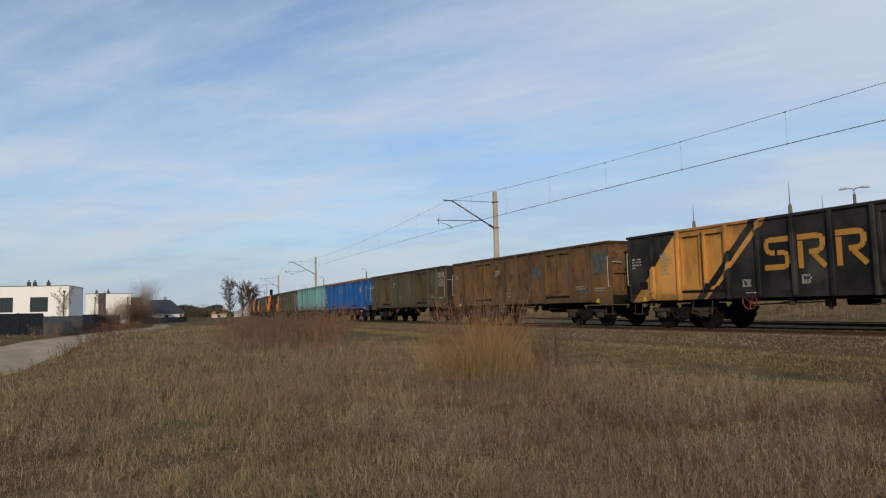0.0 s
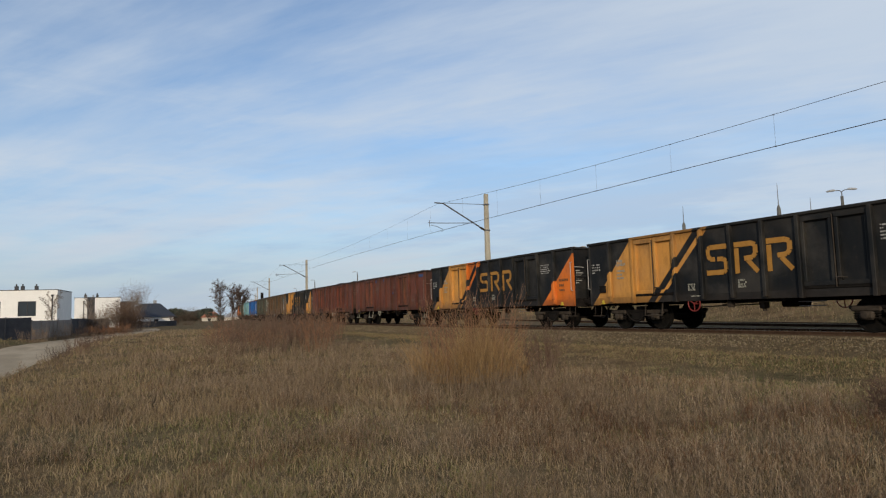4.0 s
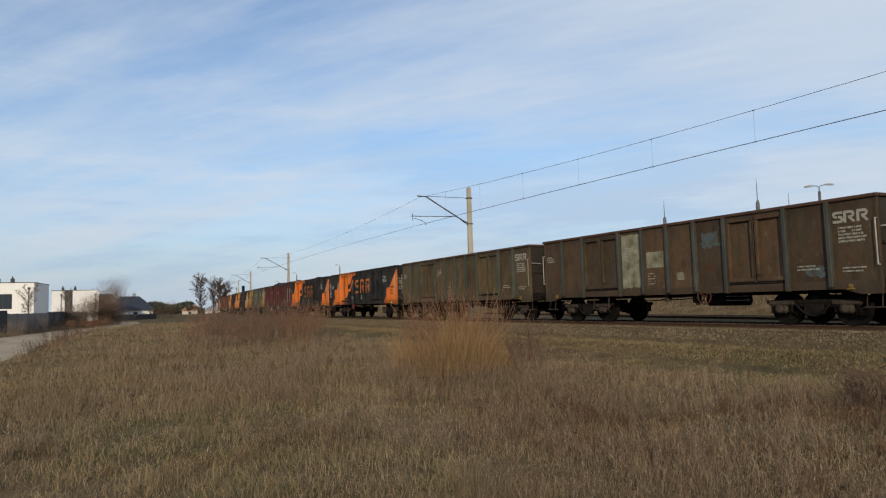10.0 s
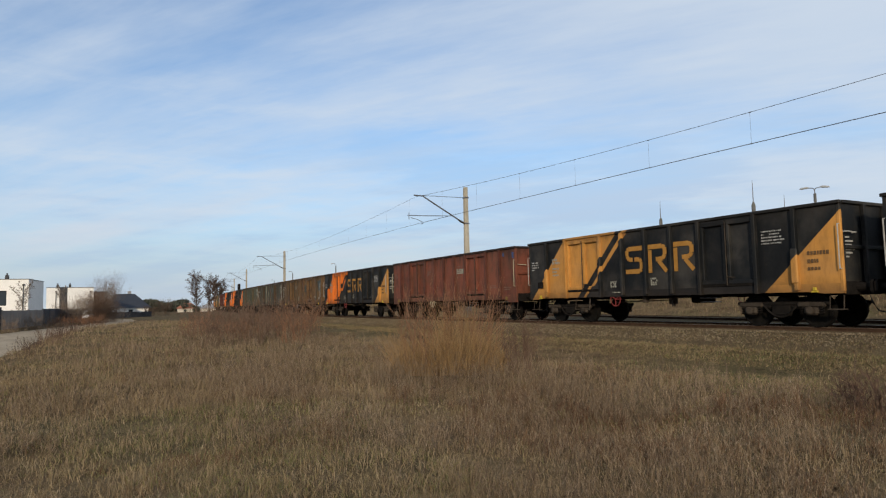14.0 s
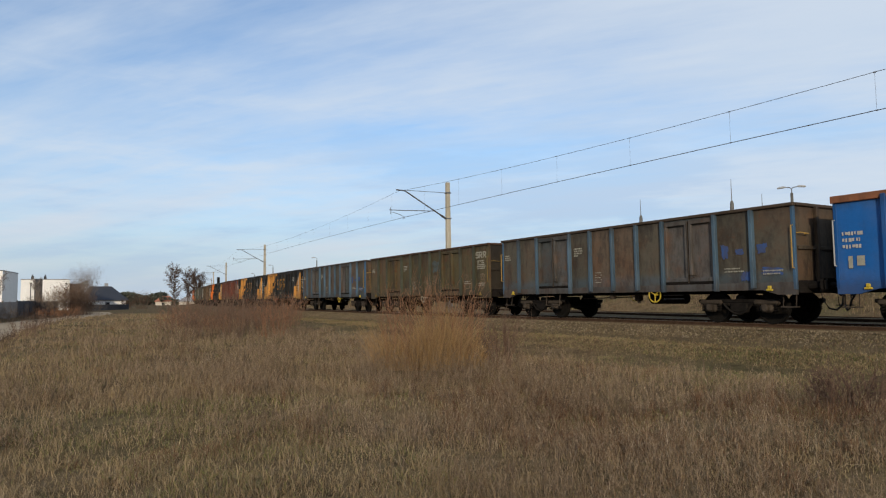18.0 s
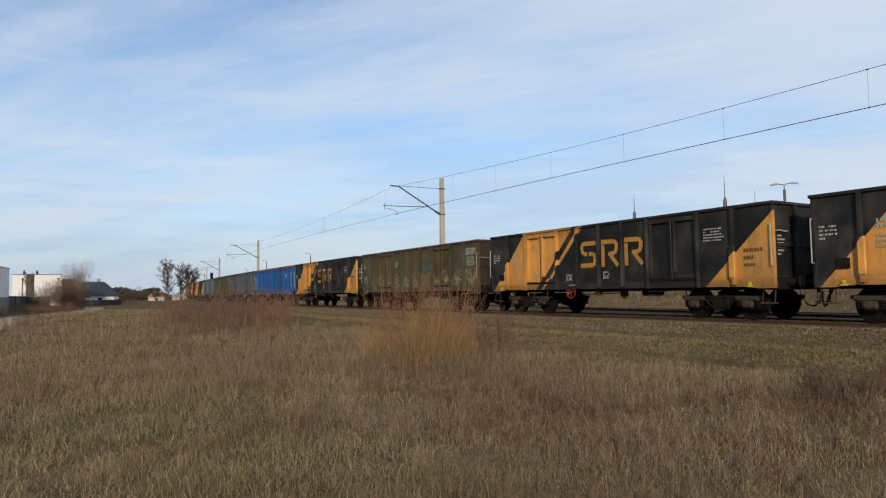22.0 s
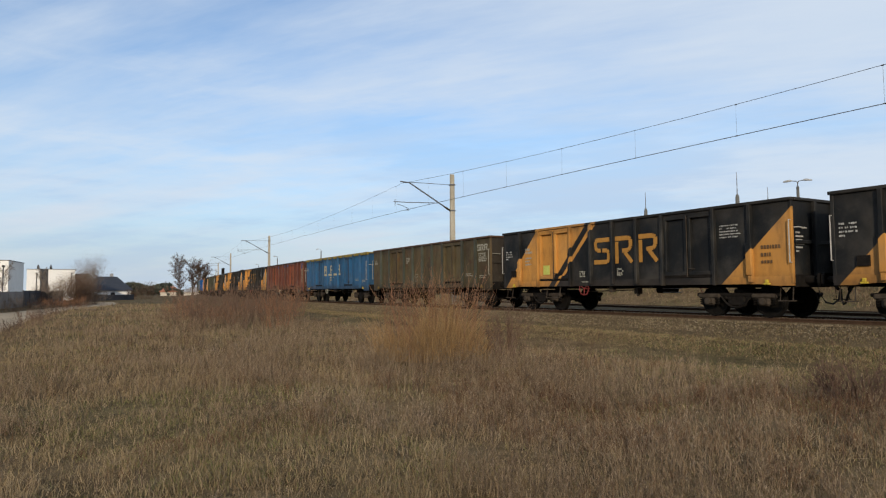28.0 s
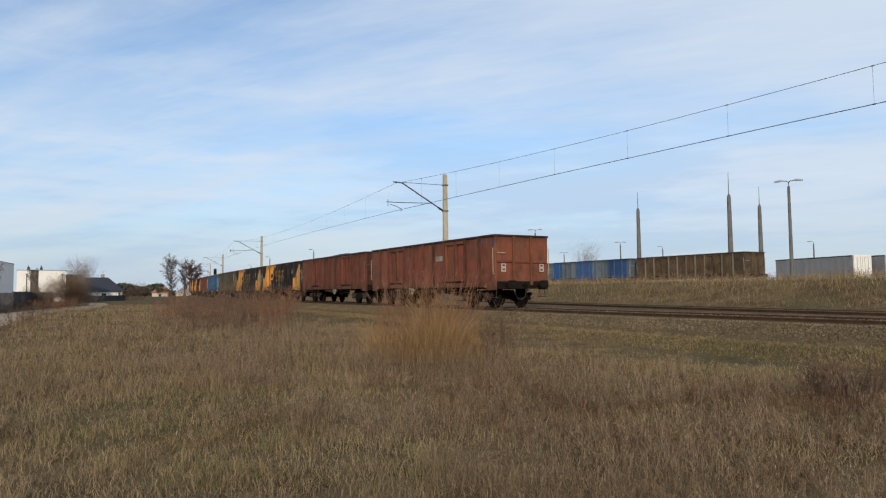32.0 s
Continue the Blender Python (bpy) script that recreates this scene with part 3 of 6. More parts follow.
        tube(bm, [(0.05, q * (HALF + 0.2), 1.0), (0.05, q * (HALF + 0.36), 0.78), (-0.05, q * (HALF + 0.36), 0.78), (-0.05, q * (HALF + 0.2), 1.0)], 0.025, 5)
        part("coupling", bm, STEEL, w)
        bm = bmesh.new()
        tube(bm, [(-0.4, q * HALF, 0.95), (-0.5, q * (HALF + 0.14), 0.66), (-0.42, q * (HALF + 0.24), 0.44), (-0.3, q * (HALF + 0.36), 0.40), (-0.2, q * (HALF + 0.46), 0.52), (-0.15, q * (HALF + 0.485), 0.8)], 0.028, 6)
        part("brake_hose", bm, COAL, w)
        for side in (-1, 1):
            bm = bmesh.new()
            y = q * (HALF - 0.03) if q < 0 else q * (HALF - 0.03)
            tube(bm, [(side * (SIDE + 0.02), y, 2.66), (side * (SIDE + 0.1), y, 2.66), (side * (SIDE + 0.1), y, 1.52), (side * (SIDE + 0.02), y, 1.52)], 0.016, 5)
            part("grab_rail", bm, look_of.get("grab", WHITE), w)
            bm = bmesh.new()
            yy = q * (HALF - 0.28)
            tube(bm, [(side * 1.3, yy - 0.18, 0.98), (side * 1.36, yy - 0.18, 0.5), (side * 1.36, yy + 0.18, 0.5), (side * 1.3, yy + 0.18, 0.98)], 0.018, 5)
            box(bm, *sorted((side * 1.22, side * 1.44)), yy - 0.2, yy + 0.2, 0.48, 0.51)
            part("footstep", bm, look_of.get("step", DUSTY), w)
            bm = bmesh.new()
            yh = q * (HALF - 0.75)
            box(bm, *sorted((side * (SIDE - 0.02), side * (SIDE + 0.07))), yh - 0.09, yh + 0.09, 0.93, 0.98, 0.012)
            box(bm, *sorted((side * (SIDE - 0.02), side * (SIDE + 0.07))), yh - 0.045, yh + 0.045, 0.98, 1.07, 0.012)
            part("rope_hook", bm, look_of.get("hook", YELLOW if "black" in look_of["label"] or "blue" in look_of["label"] else OCHRE), w)
    bm = bmesh.new()
    for side in (-1, 1):
        box(bm, *sorted((side * (SIDE - 0.07), side * (SIDE + 0.07))), -HALF - 0.03, HALF + 0.03, TOP - look_of.get("rim_low", 0.06), TOP + 0.03, 0.015)
    for q in (1, -1):
        box(bm, -SIDE + 0.07, SIDE - 0.07, *sorted((q * (HALF - 0.07), q * (HALF + 0.06))), TOP - 0.058, TOP + 0.028, 0.015)
    part("top_rim", bm, rim, w)
    # running gear
    for y in (4.5, -4.5):
        bogie_parts(w, y, turned)
    bm = bmesh.new()
    small = "drop" in look_of
    if small:
        tube(bm, [(0.55, -1.0, 0.80), (0.55, -0.2, 0.80)], 0.13, 10)
    else:
        tube(bm, [(0.55, -1.4, 0.72), (0.55, 0.1, 0.72)], 0.19, 12)
        tube(bm, [(-0.7, -1.5, 0.78), (-0.7, -0.95, 0.78)], 0.15, 12)
    part("air_tank", bm, STEEL, w)
    bm = bmesh.new()
    box(bm, -0.95, -0.7, -0.62, -0.42, 0.66, 0.90, 0.03)
    tube(bm, [(-0.82, -0.52, 0.70), (-0.82, -0.52, 0.58)], 0.06, 8)
    box(bm, -1.25, -1.05, 0.30, 0.46, 0.72, 0.94, 0.02)
    tube(bm, [(-0.75, -0.42, 0.80), (-0.75, 2.3, 0.74)], 0.022, 6)
    tube(bm, [(-1.1, -1.4, 0.88), (-1.1, 0.3, 0.84), (-0.9, 0.9, 0.80)], 0.018, 5)
    part("brake_gear", bm, DUSTY, w)
    bm = bmesh.new()
    for z in (0.72, 0.84):
        tube(bm, [(-0.95, -2.5, z), (-0.95, -1.7, z)], 0.014, 5)
    part("brake_rod", bm, GALVA, w)
    for y, side in ((3.35, -1), (-3.35, 1)):
        bm = bmesh.new()
        tube(bm, [(side * 1.32, y - 0.38, 1.0), (side * 1.4, y - 0.38, 0.5), (side * 1.4, y + 0.40, 0.5), (side * 1.32, y + 0.40, 1.0)], 0.026, 5)
        part("ladder_step", bm, look_of.get("step", DUSTY), w)
        wheel_y = look_of.get("wheel_y", 1.55) * -side
        bm = bmesh.new()
        ring = [(side * 1.43, wheel_y + 0.24 * math.cos(k * math.tau / 16), 0.86 + 0.24 * math.sin(k * math.tau / 16)) for k in range(16)]
        tube(bm, ring, 0.022, 5, True)
        for k in range(3):
            a = k * math.tau / 3 + 0.5
            tube(bm, [(side * 1.42, wheel_y, 0.86), (side * 1.43, wheel_y + 0.23 * math.cos(a), 0.86 + 0.23 * math.sin(a))], 0.018, 5)
        tube(bm, [(side * 1.15, wheel_y, 0.86), (side * 1.45, wheel_y, 0.86)], 0.03, 6)
        part("handbrake_wheel", bm, look_of.get("wheel", REDPAINT), w)
    if "dress" in look_of:
        look_of["dress"](w)
    return w, turned


def coal_heap(height, seed, humps=((-3.6, 1.5), (0.3, 1.9), (3.9, 1.4)), label="heap of black coal in an open wagon"):
    """The load: a crusted heap that fills the wagon."""
    bm = bmesh.new()
    rows, across = 44, 11
    vs = []
    for i in range(rows + 1):
        for k in range(across + 1):
            u, v = i / rows, k / across
            x, y = -1.36 + 2.72 * v, -6.4 + 12.8 * u
            lumps = sum(max(0.0, 1 - ((y - c) / wide) ** 2) for c, wide in humps)
            z = 2.9 + (height - 2.9) * math.sin(math.pi * v) ** 0.7 * (0.35 + 0.65 * min(1.0, lumps)) * min(1.0, 7 * u, 7 * (1 - u))
            z += 0.16 * noise.noise((x * 1.3, y * 0.8, seed)) + 0.07 * noise.noise((x * 4, y * 3.2, seed + 9))
            vs.append(bm.verts.new((x, y, z if 0 < k < across and 0 < i < rows else 2.5)))
    for i in range(rows):
        for k in range(across):
            a = i * (across + 1) + k
            bm.faces.new((vs[a], vs[a + 1], vs[a + across + 2], vs[a + across + 1]))
    return tagged(part("coal_heap", bm, COAL), label, "coal", "loads of the goods train")


# liveries
def skin(name, base, **more):
    return paint(name, base, **more)


BLACKISH = (0.0095, 0.0115, 0.0135)
def rental_dress(mat, text=WHITE):
    def dress(w):
        block_emblems(w, mat, 0.93, 1.72, 2.66, 0.80, 1.08, 0.155)
        marking(w, -4.32, 2.68, ((0.3, 0.12, 0.15), (0.10, -0.1, 0.32), (0.2, 0.3, 0.06), (0.34, 0.34), (0.26, 0.1, 0.2)), text, height=0.038)
        marking(w, -5.62, 2.02, ((0.07, 0.06, 0.07, 0.04, 0.06, 0.06, 0.07), (0.07, 0.07, 0.03, 0.05), (0.07, 0.06, 0.07, 0.06)), BLACKBAR, height=0.10, gap=0.21)
        marking(w, 6.32, 2.45, ((0.14, -0.05, 0.2), (0.12, 0.1, 0.16), (0.2, 0.14, 0.05), (0.16, )), text, height=0.05, gap=0.1)
        marking(w, 4.98, 2.52, ((0.34, ), (0.5, )), PALE, height=0.1, gap=0.13)
        marking(w, 4.98, 2.15, ((0.42, ), (0.3, ), (0.4, )), PALE, height=0.07, gap=0.13)
        marking(w, -0.18, 1.55, ((0.26, ), (0.05, -0.14, 0.05), (0.05, 0.09, 0.05), (0.26, )), PALE, height=0.06, gap=0.066)
        marking(w, 1.62, 1.12, ((0.5, ), ), PALE, height=0.04)
        marking(w, 1.72, 1.50, ((0.30, ), (0.05, -0.04, 0.14), (0.08, -0.03, 0.12), (0.30, )), PALE, height=0.05, gap=0.058)
        bm = bmesh.new()
        for k, wide in enumerate((0.16, 0.34, 0.28, 0.36, 0.30, 0.12)):
            x = -1.3
            while x < -1.3 + wide:
                box(bm, x, x + 0.035, -HALF - 0.008, -HALF - 0.002, 2.30 - 0.1 * k, 2.345 - 0.1 * k)
                x += 0.05
        tagged(part("end_lettering", bm, text, w), kind="stuff")
        bm = bmesh.new()
        box(bm, -SIDE - 0.07, -SIDE, 5.62, 5.92, 1.36, 1.62, 0.01)
        part("label_holder", bm, STEEL, w)
        for y in (5.3, -5.3):
            bm = bmesh.new()
            box(bm, -SIDE - 0.15, -SIDE - 0.08, y - 0.1, y + 0.1, 1.18, 2.12, 0.03)
            part("post_brace", bm, w_skin[0], w)
    return dress


w_skin = [None]


def plain_dress(text, extra=None, patch=True):
    def dress(w):
        marking(w, 6.3, 2.6, ((0.3, ), (0.2, 0.15), (0.4, )), text)
        marking(w, 1.98, 2.62, ((0.46, ), (0.2, 0.24), (0.3, 0.1), (0.22, )), text)
        marking(w, 0.9, 1.68, ((0.3, ), (0.06, -0.16, 0.06), (0.3, ), (0.06, -0.16, 0.06), (0.3, )), text, height=0.03, gap=0.085)
        marking(w, -4.4, 1.6, ((0.5, ), (0.62, )), text, height=0.04)
        marking(w, -5.6, 1.5, ((0.6, ), (0.52, )), text, height=0.04)
        if extra:
            extra(w)
    return dress


def white_plate(w):
    bm = bmesh.new()
    box(bm, -SIDE - 0.012, -SIDE - 0.002, -2.08, -1.28, 2.28, 2.52)
    part("notice_plate", bm, PALE, w, "faded white notice plate")


def small_emblem(text=PALE):
    def extra(w):
        block_emblems(w, text, -5.44, 2.62, 2.92, 0.26, 0.32, 0.07)
        marking(w, -5.55, 2.52, ((0.6, ), (0.2, -0.1, 0.25), (0.62, ), (0.7, ), (0.66, )), text)
    return extra


DULLCREAM = speckled("dull cream spray paint", (0.20, 0.165, 0.085), (0.34, 0.29, 0.165), 9, 0.8)


ORANGELETTER = speckled("orange lettering", (0.40, 0.115, 0.022), (0.50, 0.155, 0.030), 5, 0.6)


def scrawls(bays, mat, strokes, low=1.2, high=1.92, wide=0.024, seed=5):
    """Spray-painted loops along the lower half of the side, bay by bay."""
    def extra(w):
        rnd = random.Random(seed)
        for a, b in bays:
            strips = []
            for stroke in range(strokes):
                y, z = a - 0.18 - rnd.random() * (a - b - 0.4), low + 0.1 + rnd.random() * (high - low - 0.2)
                turn, way = rnd.random() * 6.3, rnd.choice((-1, 1))
                for k in range(12):
                    turn += way * rnd.uniform(-0.7, 1.6)
                    y2 = min(a - 0.12, max(b + 0.12, y + 0.075 * math.cos(turn)))
                    z2 = min(high, max(low, z + 0.085 * math.sin(turn)))
                    if abs(y2 - y) + abs(z2 - z) > 0.03:
                        strips.append((y, z, y2, z2, wide))
                    y, z = y2, z2
            tagged(sign_shape(w, strips, mat, 0.002, 0.00004), "spray-painted scrawl", kind="stuff")
    return extra


FAINT = speckled("faded pinkish lettering", (0.12, 0.070, 0.052), (0.23, 0.165, 0.135), 9, 0.8)


def faint_lines(w):
    """Faded writing between two thin lines on the middle bay."""
    marking(w, -1.22, 2.66, ((0.78, ), ), FAINT, height=0.022)
    marking(w, -1.36, 2.55, ((0.4, ), (0.26, 0.14), (0.36, )), FAINT, height=0.05)
    marking(w, -1.22, 2.14, ((0.78, ), ), FAINT, height=0.022)


def patches(list_of):
    def extra(w):
        for y0, y1, z0, z1, mat in list_of:
            bm = bmesh.new()
            rnd = random.Random(int(abs(y0) * 100 + z0 * 10))
            rough = 0.03 if mat is LIGHT else 0.2
            ring = []
            for k in range(28):
                u = k / 7
                side, v = int(u), u - int(u)
                a, b = ((v, 0), (1, v), (1 - v, 1), (0, 1 - v))[side]
                a, b = (0.5 + (q - 0.5) * (1 - rough * 2 * rnd.random()) for q in (a, b))
                ring.append((y0 + (y1 - y0) * a, z0 + (z1 - z0) * b))
            front, back = ([bm.verts.new((x, y, z)) for y, z in ring] for x in (-SIDE - 0.0225, -SIDE - 0.004))
            bm.faces.new(front)
            for k in range(28):
                bm.faces.new((front[k], back[k], back[(k + 1) % 28], front[(k + 1) % 28]))
            part("paint_patch", bm, mat, w)
    return extra


def both(*jobs):
    def extra(w):
        for job in jobs:
            job(w)
    return extra


def lined_emblem(mat):
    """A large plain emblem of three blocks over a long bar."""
    def extra(w):
        for k, y in enumerate((2.02, 0.62, -0.9)):
            sign_shape(w, [(y, 2.58, y - 0.52, 2.58, 0.13), (y - 0.07, 2.58, y - 0.07, 2.1, 0.14), (y - 0.45, 2.58, y - 0.45, 2.1, 0.14),
                           (y, 2.32, y - 0.52, 2.32, 0.1)], mat)
        sign_shape(w, [(2.0, 1.98, -1.5, 1.98, 0.15)], mat)
        marking(w, 0.72, 1.82, ((0.15, 0.15, 0.15, 0.15, 0.15), (0.15, 0.15, 0.15, 0.15)), mat, height=0.11, gap=0.17)
    return extra


def round_emblem(w):
    """A white ring with an open side, and small writing beside it."""
    ring = [(0.52 - 0.21 * math.cos(a), 2.5 + 0.21 * math.sin(a)) for a in [0.6 + k * 0.42 for k in range(13)]]
    sign_shape(w, [(*p, *q, 0.06) for p, q in zip(ring, ring[1:])], WHITE)
    marking(w, 1.75, 2.52, ((0.16, 0.14, 0.16, 0.15, 0.12), ), WHITE, height=0.1)
    marking(w, -4.5, 2.66, ((0.62, ), (0.7, 0.2), (0.8, ), (0.5, ), (0.4, )), WHITE, height=0.05, gap=0.085)
    marking(w, 6.32, 2.35, ((0.5, ), (0.3, 0.12), (0.46, )), WHITE, height=0.09, gap=0.16)
    marking(w, 6.2, 1.75, ((0.4, ), ), PALE, height=0.3)


LIGHT = speckled("pale faded panel paint", (0.10, 0.085, 0.05), (0.30, 0.30, 0.22), 3, 0.8)
BLUISH = speckled("faded blue grey patch", (0.060, 0.052, 0.038), (0.085, 0.115, 0.125), 5, 0.8)
BLUEWIPE = speckled("blue overspray", (0.06, 0.06, 0.09), (0.03, 0.08, 0.24), 4, 0.7)
FADEDTAG = speckled("faded pink and grey spray paint", (0.115, 0.078, 0.048), (0.215, 0.180, 0.140), 6, 0.8)
ORANGE_A, ORANGE_B = (0.76, 0.36, 0.08), (0.96, 0.24, 0.03)

# Both end paints: soot plus the shade between wagons, darkened into the colour.
SHADEDSOOTEND = skin("soot-black end paint with gap shade", (0.042, 0.034, 0.025), worn=0.25, dirt=0.7, dust=0.06)
REDEND = skin("sooty red-brown end paint with gap shade", (0.105, 0.040, 0.028), worn=0.25, dirt=0.75, dust=0.06)
# Rust and the posts' shadow sides are both put into this darker tone.
REDPOST = skin("rust-brown post paint with shadow sides", (0.145, 0.045, 0.030), worn=0.3, dirt=0.6)
SOOTRIM = skin("sooty red-brown rim", (0.07, 0.035, 0.026), worn=0.2, dirt=0.6)


def low_blue(n, y, z):
    """Old blue paint that shows along the lower edge and on the doors."""
    door = n.calc("MULTIPLY", n.step(n.calc("ABSOLUTE", n.calc("SUBTRACT", n.calc("ABSOLUTE", y), 3.17)), 1.0, 0.9), 0.55)
    return n.calc("MAXIMUM", n.calc("MULTIPLY", n.step(z, 1.62, 1.30), 0.8), door)


